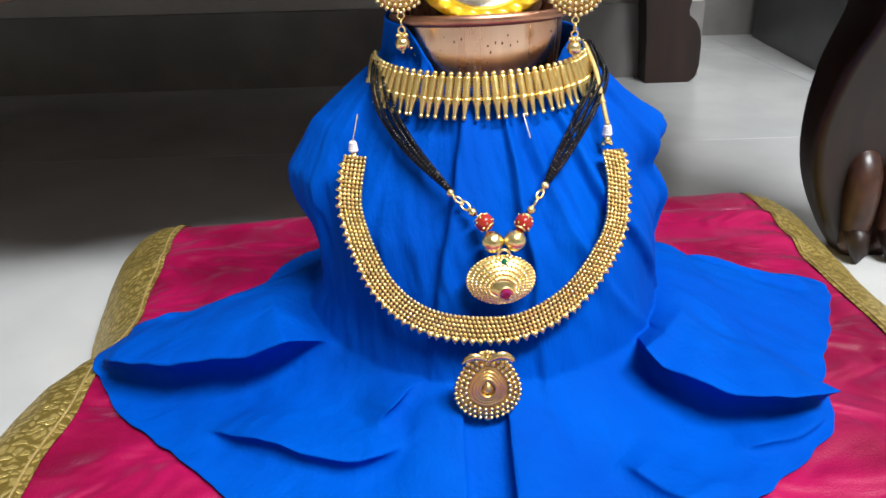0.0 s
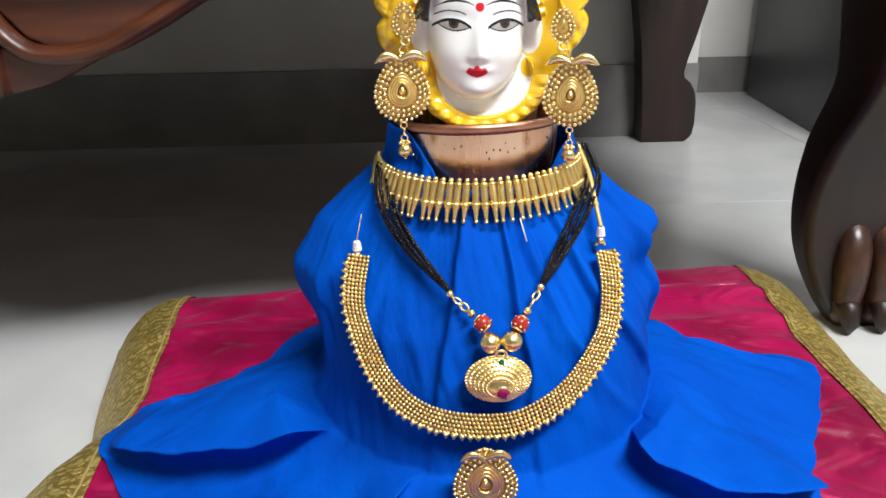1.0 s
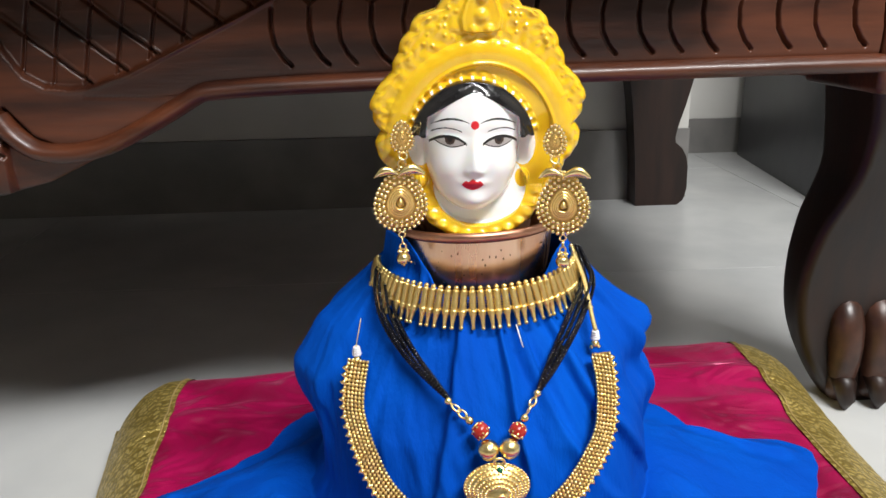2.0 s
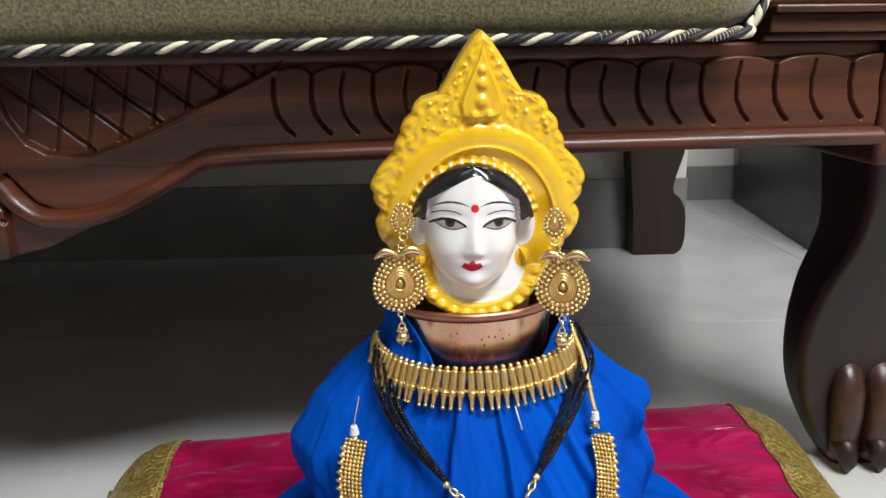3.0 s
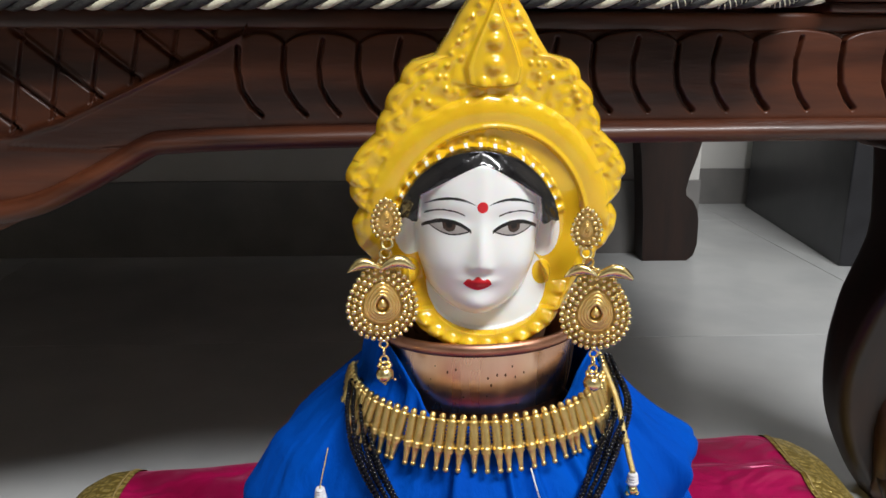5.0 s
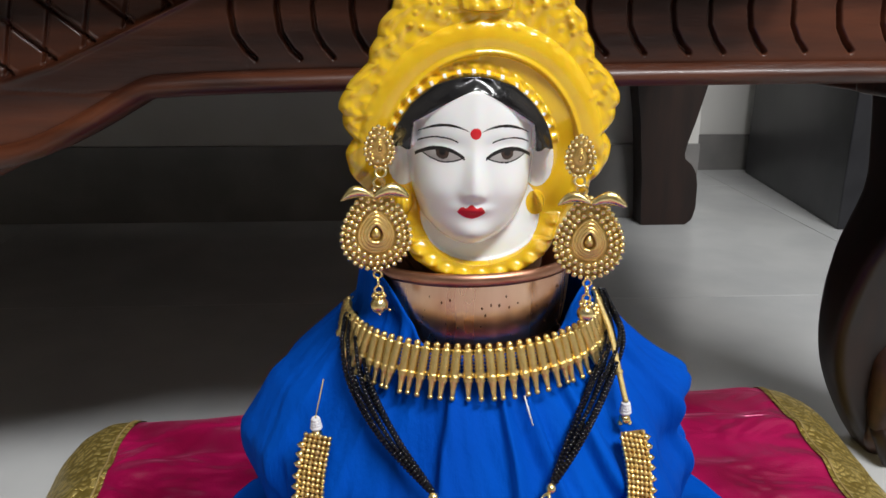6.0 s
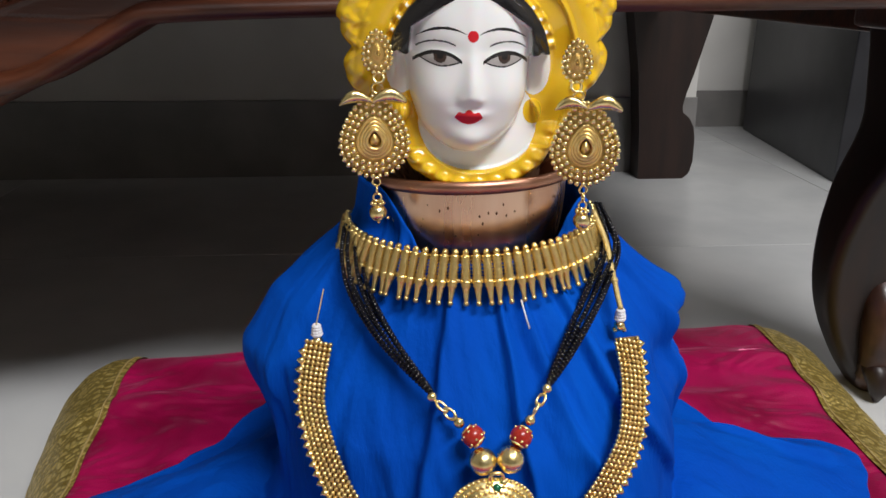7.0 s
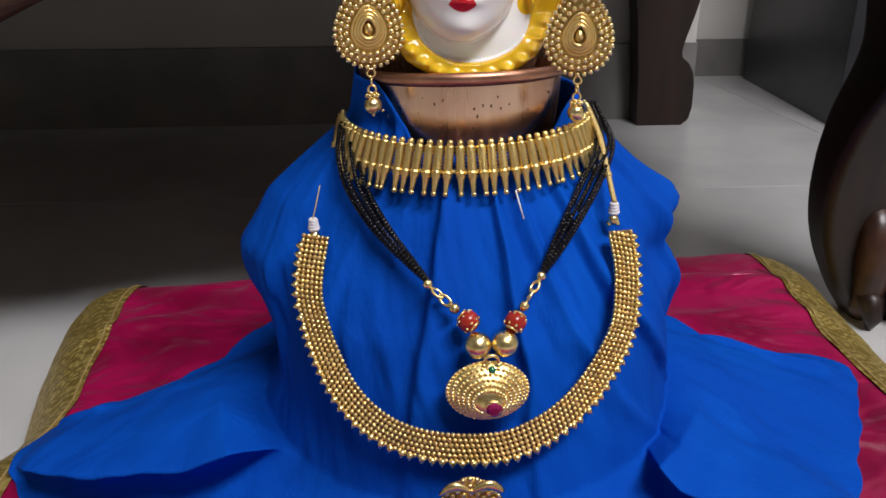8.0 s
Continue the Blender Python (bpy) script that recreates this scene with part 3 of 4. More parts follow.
# folds of the skirt: crest line in plan, height, width behind the crest, overhang towards the front
FOLDS = [([(-0.212, 0.482), (-0.171, 0.468), (-0.141, 0.455), (-0.099, 0.447), (-0.050, 0.445), (-0.008, 0.460)], 0.026, 0.042, 0.030),
         ([(0.065, 0.478), (0.090, 0.452), (0.122, 0.432), (0.148, 0.409), (0.175, 0.400), (0.210, 0.402), (0.245, 0.418)], 0.026, 0.046, 0.030),
         ([(-0.125, 0.410), (-0.081, 0.388), (-0.056, 0.374), (-0.036, 0.367), (-0.010, 0.371)], 0.011, 0.020, 0.012),
         ([(-0.030, 0.382), (-0.012, 0.397), (0.006, 0.408)], 0.011, 0.014, 0.010),
         ([(0.052, 0.415), (0.051, 0.370), (0.049, 0.300)], 0.010, 0.022, 0.008),
         ([(0.011, 0.300), (0.012, 0.360), (0.012, 0.398), (0.0, 0.423), (-0.001, 0.452)], 0.010, 0.022, 0.008),
         ([(-0.200, 0.518), (-0.178, 0.508), (-0.160, 0.506)], 0.006, 0.012, 0.005),
         ([(0.165, 0.372), (0.200, 0.376), (0.232, 0.398)], 0.006, 0.014, 0.006),
         ([(0.190, 0.565), (0.240, 0.556), (0.300, 0.545)], 0.008, 0.020, 0.004),
         ([(0.100, 0.360), (0.125, 0.335), (0.140, 0.322)], 0.007, 0.018, 0.006)]


def crease(X, Y, pts):
    """Signed distance to a line (front side positive), the line's outward normal there, and how far along it runs, 0 to 1."""
    best, sd = np.full(X.shape, 9.0), np.zeros(X.shape)
    nx, ny, run = np.zeros(X.shape), np.zeros(X.shape), np.zeros(X.shape)
    count = len(pts) - 1
    for k, ((ax, ay), (bx, by)) in enumerate(zip(pts, pts[1:])):
        dx, dy = bx - ax, by - ay
        size = math.hypot(dx, dy)
        raw = ((X - ax) * dx + (Y - ay) * dy) / size ** 2
        t = np.clip(raw, 0, 1)
        d = np.hypot(X - ax - t * dx, Y - ay - t * dy)
        near = d < best
        best = np.where(near, d, best)
        sd = np.where(near, np.where((X - ax) * dy - (Y - ay) * dx > 0, d, -d), sd)
        nx, ny = np.where(near, dy / size, nx), np.where(near, -dx / size, ny)
        run = np.where(near, (k + t) / count, run)
    return sd, nx, ny, run


def make_cloth():
    cloth = thing("blue_cloth", (AX, AY, 0.08), "bright blue crepe cloth draped round the pot onto the cushion", "cloth")
    n = 560
    rows = []
    upper, lower = 60, 110
    for k in range(upper):
        f = k / (upper - 1)
        row = []
        for i in range(n):
            a = -math.pi + 2 * math.pi * i / n
            top = 0.2735 + (0.028 * smoothstep(0.38, 1.05, -a) if a < 0 else 0.016 * smoothstep(0.55, 1.25, a))
            z = top + (0.130 - top) * f
            r = body_r(a, z)
            # pleats that fan down the front, gathered under the neck
            g = smoothstep(0.0, 0.10, f)
            w = 0.0
            for c, wd, amp, lean, sharp in ((-0.70, 0.20, 0.0040, -0.25, 1), (-0.24, 0.15, 0.0080, -0.10, -1), (0.13, 0.06, 0.0085, 0.06, -1), (0.30, 0.08, 0.0065, 0.60, 1),
                                            (0.55, 0.09, 0.0075, 0.75, -1), (0.95, 0.12, 0.0040, 0.35, 1), (1.25, 0.12, 0.0060, 0.15, -1),
                                            (-1.10, 0.18, 0.0050, -0.15, 1), (-1.5, 0.15, 0.006, 0.1, -1), (1.6, 0.15, 0.005, 0.0, 1)):
                d = (a - c - lean * f * f - 0.04 * noise.noise(Vector((c * 9, f * 4, 0)))) * sharp
                w += amp * (math.exp(-(d / wd) ** 2) if d < 0 else math.exp(-(d / (wd * 0.13)) ** 2))
            w += 0.005 * noise.noise(Vector((a * 3.0, z * 22, 0.4))) + 0.0024 * noise.noise(Vector((a * 9, z * 60 + a * 14, 7.1)))
            r += 0.95 * g * w * (1 - 0.65 * smoothstep(0.50, 0.95, f)) - 0.004 * g
            # horizontal tucks at the shoulders
            r += 0.011 * fold(a, 1.55, 0.36) * (math.exp(-((z - 0.232) / 0.010) ** 2) - 0.8 * math.exp(-((z - 0.213) / 0.009) ** 2) + 0.6 * math.exp(-((z - 0.192) / 0.01) ** 2))
            r += 0.006 * fold(a, -1.75, 0.4) * (math.exp(-((z - 0.204) / 0.016) ** 2) - math.exp(-((z - 0.165) / 0.02) ** 2))
            row.append(CAMERA_FIT @ Vector((AX + r * math.sin(a), AY - r * math.cos(a), z)))
        rows.append(row)
    foot = rows[-1]
    ang = [-math.pi + 2 * math.pi * i / n for i in range(n)]
    rim = [skirt_r(a) for a in ang]
    S = np.linspace(0, 1, lower)[1:, None]
    fx, fy, fz = (np.array([p[c] for p in foot])[None, :] for c in range(3))
    X = fx + (np.array([SX0 + r * math.sin(a) for a, r in zip(ang, rim)])[None, :] - fx) * S
    Y = fy + (np.array([SY0 - r * math.cos(a) for a, r in zip(ang, rim)])[None, :] - fy) * S
    base = np.array([[pad_z(x, y) for x, y in zip(xr, yr)] for xr, yr in zip(X, Y)]) + 0.0035
    flare = np.exp(-((np.abs(np.array(ang)) - 1.6) / 0.5) ** 2)[None, :]
    Z = base + np.maximum(0.0, fz + 0.012 * flare * (1 - (1 - S) ** 8) - base) * (1 - S) ** (2.8 - 1.5 * flare)
    calm = np.minimum(1, S * 5) * np.minimum(1, 0.25 + (1 - S) * 6)
    MXs, MYs = np.zeros_like(X), np.zeros_like(X)
    for pts, amp, wide, over in FOLDS:
        d, nx, ny, run = crease(X, Y, pts)
        ends = np.clip(np.minimum(run, 1 - run) * 5 + 0.12, 0, 1) * np.clip((1 - S) * 7, 0.15, 1)
        h = np.where(d < 0, np.exp(-(d / wide) ** 2), np.exp(-(d / 0.006) ** 2)) * ends * np.minimum(1, S * 6)
        Z += amp * h
        push = over * np.where(d < 0, np.exp(-(d / (0.5 * wide)) ** 2), np.exp(-(d / 0.0035) ** 2)) * ends * np.minimum(1, S * 6)
        MXs, MYs = MXs + nx * push, MYs + ny * push
    soft = np.array([[noise.noise(Vector((x * 20, y * 20, 5))) for x, y in zip(xr, yr)] for xr, yr in zip(X, Y)])
    fine = np.array([[noise.noise(Vector((x * 75, y * 75, 8))) for x, y in zip(xr, yr)] for xr, yr in zip(X, Y)])
    Z += calm * (0.0045 * soft + 0.0012 * fine)
    Z = np.maximum(Z, base)
    X, Y = X + MXs, Y + MYs
    rows += [[(X[r, c], Y[r, c], Z[r, c]) for c in range(n)] for r in range(lower - 1)]
    bm = bmesh.new()
    grid(bm, rows, True)
    ob = part("drape", bm, BLUE, cloth)
    sm = ob.modifiers.new("soften", "SMOOTH")
    sm.factor, sm.iterations = 0.5, 5
    so = ob.modifiers.new("thickness", "SOLIDIFY")
    so.thickness, so.offset = 0.0009, 1.0


make_cloth()

# ---------------------------------------------------------------- copper pot
POT = Matrix.Translation((AX, AY, 0.28)) @ Matrix.Rotation(math.radians(-7), 4, "X") @ Matrix.Translation((0, 0, -0.28))
pot = thing("copper_pot", (AX, AY, 0.08), "small worn copper pot with a rolled rim standing on the cushion", "pot")
bm = lathe(bmesh.new(), [(0.03, 0.086), (0.05, 0.090), (0.068, 0.12), (0.074, 0.16), (0.070, 0.20), (0.058, 0.235), (0.049, 0.255), (0.0425, 0.262), (0.0415, 0.2645),
                         (0.0425, 0.267), (0.0440, 0.2685)], POT, 64)
part("belly", bm, COPPER_DARK, pot, "tarnished ridged base of the neck")
bm = lathe(bmesh.new(), [(0.0440, 0.2685), (0.0448, 0.272), (0.0462, 0.280), (0.0472, 0.288), (0.0477, 0.2960)], POT, 96)
neck = part("neck", bm, COPPER, pot, "polished pinkish copper neck with dark specks")
bm = lathe(bmesh.new(), [(0.0476, 0.2955), (0.0490, 0.2960), (0.0500, 0.2975), (0.0502, 0.2995), (0.0494, 0.3012), (0.0480, 0.3016), (0.0466, 0.3008), (0.0455, 0.297),
                         (0.0440, 0.28), (0.042, 0.262)], POT, 96)
part("rim", bm, COPPER_DARK, pot, "dull rolled copper rim")
random.seed(3)
bm = bmesh.new()
for _ in range(46):
    a, z = random.uniform(-1.2, 1.2), random.choice((random.uniform(0.282, 0.291), random.uniform(0.271, 0.291)))
    r = np.interp(z, [0.2685, 0.272, 0.280, 0.288, 0.293], [0.0440, 0.0448, 0.0462, 0.0472, 0.0476])
    q = random.uniform(0.00025, 0.0006)
    sphere(bm, POT @ Vector((r * math.sin(a), -r * math.cos(a), z)), q, 6, 4, (1, 0.5, random.uniform(0.8, 1.8)), Matrix.Rotation(a, 4, "Z"))
tagged(part("specks", bm, PIT, pot, "dark corrosion specks"), kind="stuff")

HUSK = mat("coconut_husk", (0.10, 0.045, 0.022), 0.8, 0.0, (0.22, 0.11, 0.055), 120, bump=1.0, bump_scale=300, stretch=(1, 1, 0.15))
coco = thing("coconut", (AX, AY + 0.012, 0.275), "brown fibrous coconut sitting in the pot's mouth", "coconut")
bm = sphere(bmesh.new(), (AX, AY + 0.016, 0.304), 0.039, 40, 24, (1, 0.75, 1.35))
for v in bm.verts:
    v.co += 0.0012 * noise.noise(v.co * 200) * Vector((1, 1, 0))
part("husk", bm, HUSK, coco)
random.seed(8)
bm = bmesh.new()
for _ in range(60):
    a = random.uniform(-1.6, 1.6)
    p = Vector((AX + 0.038 * math.sin(a), AY + 0.012 - 0.03 * math.cos(a), 0.30 + random.uniform(-0.004, 0.006)))
    tube(bm, [p, p + Vector((0.004 * math.sin(a), -0.002, 0.006)), p + Vector((random.uniform(-0.004, 0.004), -0.001, 0.012))], 0.0003, 4)
tagged(part("fibres", bm, HUSK, coco, "loose coconut fibres"), kind="stuff")


# ---------------------------------------------------------------- painted mask
MX, MY, MZ = 0.042, 0.483, 0.300


def half_width(z, side):
    zs = [0.000, 0.0015, 0.004, 0.011, 0.022, 0.030, 0.038, 0.046, 0.051, 0.056, 0.062, 0.067, 0.074, 0.083, 0.089, 0.095, 0.104, 0.110, 0.116, 0.122, 0.1245, 0.132, 0.140, 0.148, 0.153, 0.156]
    ws = [0.004, 0.012, 0.019, 0.029, 0.036, 0.042, 0.0480, 0.053, 0.0565, 0.0555, 0.0535, 0.0560, 0.0585, 0.0560, 0.0495, 0.0455, 0.0425, 0.0395, 0.0355, 0.0315, 0.0225, 0.0175, 0.0130, 0.0075, 0.0040, 0.0006]
    w = np.interp(z, zs, ws)
    scal = np.abs(np.sin((z - 0.03) * math.pi / 0.0105)) * 0.0016 * smoothstep(0.03, 0.04, z) * (1 - smoothstep(0.118, 0.124, z))
    return w + scal


def eased(x, xs, ys, spread):
    """A curve through (xs, ys) with its corners rounded."""
    g = np.linspace(xs[0], xs[-1], 800)
    step = g[1] - g[0]
    k = np.arange(-int(3 * spread / step), int(3 * spread / step) + 1) * step
    w = np.exp(-0.5 * (k / spread) ** 2)
    y = np.interp(g, xs, ys)
    pad = len(k) // 2
    y = np.convolve(np.concatenate([np.full(pad, y[0]), y, np.full(pad, y[-1])]), w / w.sum(), "valid")
    return np.interp(x, g, y)


def relaxed(D, times):
    """Relief with its steps softened."""
    for _ in range(times):
        P = np.pad(D, 1, mode="edge")
        D = (P[:-2, 1:-1] + P[2:, 1:-1] + P[1:-1, :-2] + P[1:-1, 2:] + 2 * D) / 6
    return D


def make_mask():
    rws, cols = 640, 460
    v = np.linspace(0, 1, rws)
    z = 0.156 * v
    u = np.linspace(-1, 1, cols)
    u = 0.55 * u + 0.45 * u ** 3
    w = half_width(z, 0)
    X = w[:, None] * u[None, :]
    Z = np.tile(z[:, None], (1, cols))
    A = np.abs(X)
    edge = np.clip((w[:, None] - A) / 0.006, 0, 1)
    D = 0.006 * np.sqrt(1 - (1 - edge) ** 2) + 0.006 * (1 - (A / 0.062) ** 2)
    # arched band over the forehead
    er = np.sqrt((X / 0.0405) ** 2 + ((Z - 0.050) / 0.046) ** 2)
    upper = smoothstep(0.045, 0.062, Z)
    D += 0.0030 * upper * np.clip(1 - ((er - 1.145) / 0.145) ** 2, 0, 1) ** 0.5
    D += 0.0018 * upper * np.exp(-((er - 1.02) / 0.03) ** 2)
    # tall centre leaf with a rim and drops
    leaf = 9 * (1 - smoothstep(0.104, 0.114, Z)) + np.sqrt((X / (0.0105 * np.clip((0.150 - Z) / 0.03, 0.05, 1))) ** 2 + ((Z - 0.125) / 0.022) ** 2)
    D += 0.0025 * (1 - smoothstep(0.85, 1.1, leaf)) + 0.0014 * np.exp(-((leaf - 1.0) / 0.09) ** 2)
    for bz, bx, br in ((0.130, 0, 0.0028), (0.137, 0, 0.0020), (0.121, 0, 0.0032), (0.114, 0.004, 0.0022), (0.114, -0.004, 0.0022)):
        D += 0.0022 * np.exp(-(((X - bx) ** 2 + (Z - bz) ** 2) / br ** 2) ** 1.5)
    # rows of pearls along the edge and swirling relief in the crown's sides
    rim = w[:, None] - A
    pearls = np.cos(Z * 2 * math.pi / 0.0058) * 0.5 + 0.5
    D += 0.0010 * upper * np.exp(-((rim - 0.0034) / 0.0012) ** 2) * pearls
    outer = upper * smoothstep(1.20, 1.30, er) * smoothstep(0.004, 0.007, rim)
    swirl = np.zeros_like(X)
    for k in range(9):
        w1, ph = 2 * math.pi * k / 9 + 0.3, 1.7 * k * k
        swirl += np.sin(980 * (X * math.cos(w1) + Z * math.sin(w1)) + ph + 1.5 * np.sin(240 * (A + Z) + k))
    D += outer * (0.00013 * np.abs(swirl) ** 0.8 * np.sign(swirl)) * (0.15 + 0.85 * smoothstep(1.05, 1.35, leaf))
    dots = random.Random(21)
    for _ in range(150):
        bx, bz, br = dots.uniform(-0.056, 0.056), dots.uniform(0.050, 0.124), dots.uniform(0.0009, 0.0016)
        D += outer * smoothstep(1.05, 1.2, leaf) * 0.0009 * np.exp(-(((X - bx) ** 2 + (Z - bz) ** 2) / br ** 2) ** 1.3)
    for k in range(8):
        for e in (-1, 1):
            bz = 0.112 + 0.0045 * k
            bx = e * (0.0185 - 0.0150 * smoothstep(0.118, 0.152, bz))
            D += 0.0008 * np.exp(-(((X - bx) ** 2 + (Z - bz) ** 2) / 0.0010 ** 2) ** 1.3)
    low = (1 - upper) * smoothstep(0.036, 0.040, A) * smoothstep(0.03, 0.036, Z)
    D += low * 0.0012 * np.sin(X * 600) * np.sin(Z * 520)
    # face
    fx = X + 0.0045
    Z0 = Z
    Z = Z + 0.045 * fx * smoothstep(0.004, 0.03, Z)
    wf = eased(Z, [0.0, 0.0175, 0.0185, 0.0200, 0.0235, 0.0300, 0.0420, 0.0550, 0.0640, 0.0760, 0.0900, 0.0960, 0.156],
                   [1e-5, 1e-5, 0.0058, 0.0098, 0.0150, 0.0206, 0.0246, 0.0256, 0.0260, 0.0252, 0.0160, 1e-5, 1e-5], 0.0013)
    fr = np.where(Z < 0.0190, 9.0, np.abs(fx) / wf)
    env = eased(Z, [0.0175, 0.0205, 0.026, 0.034, 0.048, 0.070, 0.088, 0.1], [0.42, 0.68, 0.82, 0.91, 1.0, 0.98, 0.86, 0.7], 0.0035)
    D = np.where((fr < 1) & (Z < 0.0865), 0.0085 + 0.0205 * np.clip(1 - fr ** 2.3, 0, 1) ** 0.5 * env, D)
    ring = (fr >= 1) & (er < 1.0) & (Z > 0.02)
    D = np.where(ring, 0.0085 + 0.0035 * smoothstep(0.05, 0.075, Z), D)
    # ears
    D += 0.005 * np.exp(-(((np.abs(fx) - 0.0305) / 0.0035) ** 2 + ((Z - 0.055) / 0.008) ** 2))
    knob = np.sqrt(((np.abs(fx) - 0.0282) / 0.0040) ** 2 + ((Z - 0.0345) / 0.0052) ** 2)
    D += 0.008 * np.sqrt(np.clip(1 - knob ** 2, 0, 1)) * (1 + 0.06 * np.cos((np.abs(fx) - 0.0285) * 2600))
    # neck and garland at the foot
    gr = np.sqrt((X / 0.033) ** 2 + ((Z - 0.030) / 0.0265) ** 2)
    garland = (Z < 0.030) & (gr > 0.78) & (fr > 1)
    neckz = (Z < 0.046) & (gr <= 0.78) & (fr >= 1)
    ang = np.arctan2(X / 0.033, -(Z - 0.030) / 0.0265)
    D += 0.007 * (1 - smoothstep(0.012, 0.034, Z)) * (fr > 1)
    D = np.where(neckz, 0.0085 + 0.005 * (1 - smoothstep(0.016, 0.040, Z)), D)
    D += np.where(garland, 0.0035 * np.exp(-((gr - 0.97) / 0.08) ** 2) * (0.65 + 0.35 * np.cos(ang * 26)), 0)
    # features
    bridge = np.exp(-(np.abs(fx) / (0.0031 + 0.0013 * (1 - smoothstep(0.044, 0.056, Z)))) ** 2)
    D += 0.0040 * bridge * smoothstep(0.0380, 0.0445, Z) * (1 - 0.88 * smoothstep(0.044, 0.066, Z))
    D += 0.0006 * np.exp(-(((np.abs(fx) - 0.0036) / 0.0016) ** 2 + ((Z - 0.0428) / 0.0018) ** 2))
    D += 0.0020 * np.exp(-((fx / 0.006) ** 2 + ((Z - 0.0368) / 0.0022) ** 2))
    D += 0.0026 * np.exp(-((fx / 0.007) ** 2 + ((Z - 0.0255) / 0.005) ** 2))
    ex = np.abs(fx) - 0.0130
    D -= 0.0018 * np.exp(-((ex / 0.009) ** 2 + ((Z - 0.061) / 0.0045) ** 2))
    D += 0.0016 * np.exp(-((ex / 0.007) ** 2 + ((Z - 0.0595) / 0.0028) ** 2))
    D += 0.0015 * np.exp(-(((np.abs(fx) - 0.016) / 0.008) ** 2 + ((Z - 0.044) / 0.008) ** 2))
    # hair: a parted arch
    hx = np.abs(fx)
    ho = np.sqrt((fx / 0.0345) ** 2 + ((Z - 0.052) / 0.0375) ** 2)
    line = np.where(hx < 0.0240, 0.0842 - 0.0137 * (hx / 0.0240) ** 1.25, 0.0705 - 0.0110 * smoothstep(0.0240, 0.0252, hx))
    hair = (ho < 1.0) & (Z > line) & (Z > 0.0595 + 0.001 * np.sin(hx * 900))
    D = np.where(hair, 0.0130 + 0.0138 * np.sqrt(np.clip(1 - (hx / 0.040) ** 2, 0, 1)) - 0.004 * smoothstep(0.8, 1.0, ho) + 0.0003 * np.sin(hx * 700 + Z * 900), D)
    D += np.where((er < 1.04) & (ho > 1.0) & (ho < 1.09) & (Z > 0.06), 0.0016 * (0.5 + 0.5 * np.cos(np.arctan2(fx, Z - 0.052) * 40)), 0)

    D = relaxed(D, 2)
    calm = relaxed((((fr < 1.12) | neckz) & ~hair & (knob > 1.1)).astype(float), 12)
    D = D + calm * (relaxed(D, 14) - D)

    # paint by region
    M = np.zeros(X.shape, int)
    white = (((fr < 1.0) & (Z < line + 0.001)) | neckz | (((((np.abs(fx) - 0.0285) / 0.0065) ** 2 + ((Z - 0.053) / 0.0115) ** 2) < 1))) & ~hair & (knob > 1)
    M[white] = 1
    M[(ho >= 1.0) & (ho < 1.035) & (Z > 0.064) & (np.cos(np.arctan2(fx, Z - 0.052) * 40) > 0.72)] = 1
    M[hair] = 2
    M[(fx ** 2 + (Z - 0.0678) ** 2) < 0.0022 ** 2] = 3
    lx = fx + 0.0010
    lip_top = 0.0384 + 0.0006 * np.cos(lx * 1500) - 0.0028 * (np.abs(lx) / 0.0062) ** 2
    lip_bot = 0.0326 + 0.0032 * (np.abs(lx) / 0.0062) ** 2
    M[(np.abs(lx) < 0.0062) & (Z < lip_top) & (Z > lip_bot)] = 3
    t = ex / 0.0083
    inside = np.abs(t) < 1
    tail = 0.0010 * np.clip(t, 0, 2)
    lid = 0.0580 + 0.0032 * (1 - t ** 2) + tail
    bot = 0.0580 - 0.0020 * (1 - t ** 2) + tail
    M[inside & (Z < lid) & (Z > bot)] = 6
    iris = (ex ** 2 + (Z - 0.0598) ** 2) < 0.0026 ** 2
    M[inside & iris & (Z < lid) & (Z > bot)] = 5
    M[inside & ((ex ** 2 + (Z - 0.0600) ** 2) < 0.0013 ** 2) & (Z < lid)] = 4
    M[(t > -1.05) & (t < 1.30) & (np.abs(Z - lid) < 0.00075)] = 4
    M[inside & (np.abs(Z - bot) < 0.00030)] = 4
    crease = 0.0616 + 0.0040 * (1 - (t * 0.85) ** 2) + tail
    M[(t > -0.75) & (t < 1.15) & (np.abs(Z - crease) < 0.00032)] = 4
    bt = (np.abs(fx) - 0.0125) / 0.0100
    brow = 0.0676 + 0.0030 * (1 - bt ** 2) - 0.0008 * bt
    M[(np.abs(bt) < 1) & (np.abs(Z - brow) < 0.00050 * (1.15 - bt ** 2))] = 4

    Z = Z0
    lean = math.radians(1.6)
    Y = -D
    WX = MX + X + (Z - 0.05) * math.tan(lean)
    bm = bmesh.new()
    rows = [[(WX[r, c], MY + Y[r, c], MZ + Z[r, c]) for c in range(cols)] for r in range(rws)]
    vs, fs = grid(bm, rows)
    k = 0
    for r in range(rws - 1):
        for c in range(cols - 1):
            fs[k].material_index = int(M[r, c])
            k += 1
    # turned-back wall and closed back
    loop = [vs[0][c] for c in range(cols)] + [vs[r][-1] for r in range(1, rws)] + [vs[-1][c] for c in range(cols - 2, -1, -1)] + [vs[r][0] for r in range(rws - 2, 0, -1)]
    back = [bm.verts.new((q.co.x * 0.985 + MX * 0.015, MY + 0.009, q.co.z)) for q in loop]
    for i in range(len(loop)):
        j = (i + 1) % len(loop)
        bm.faces.new((loop[i], back[i], back[j], loop[j]))
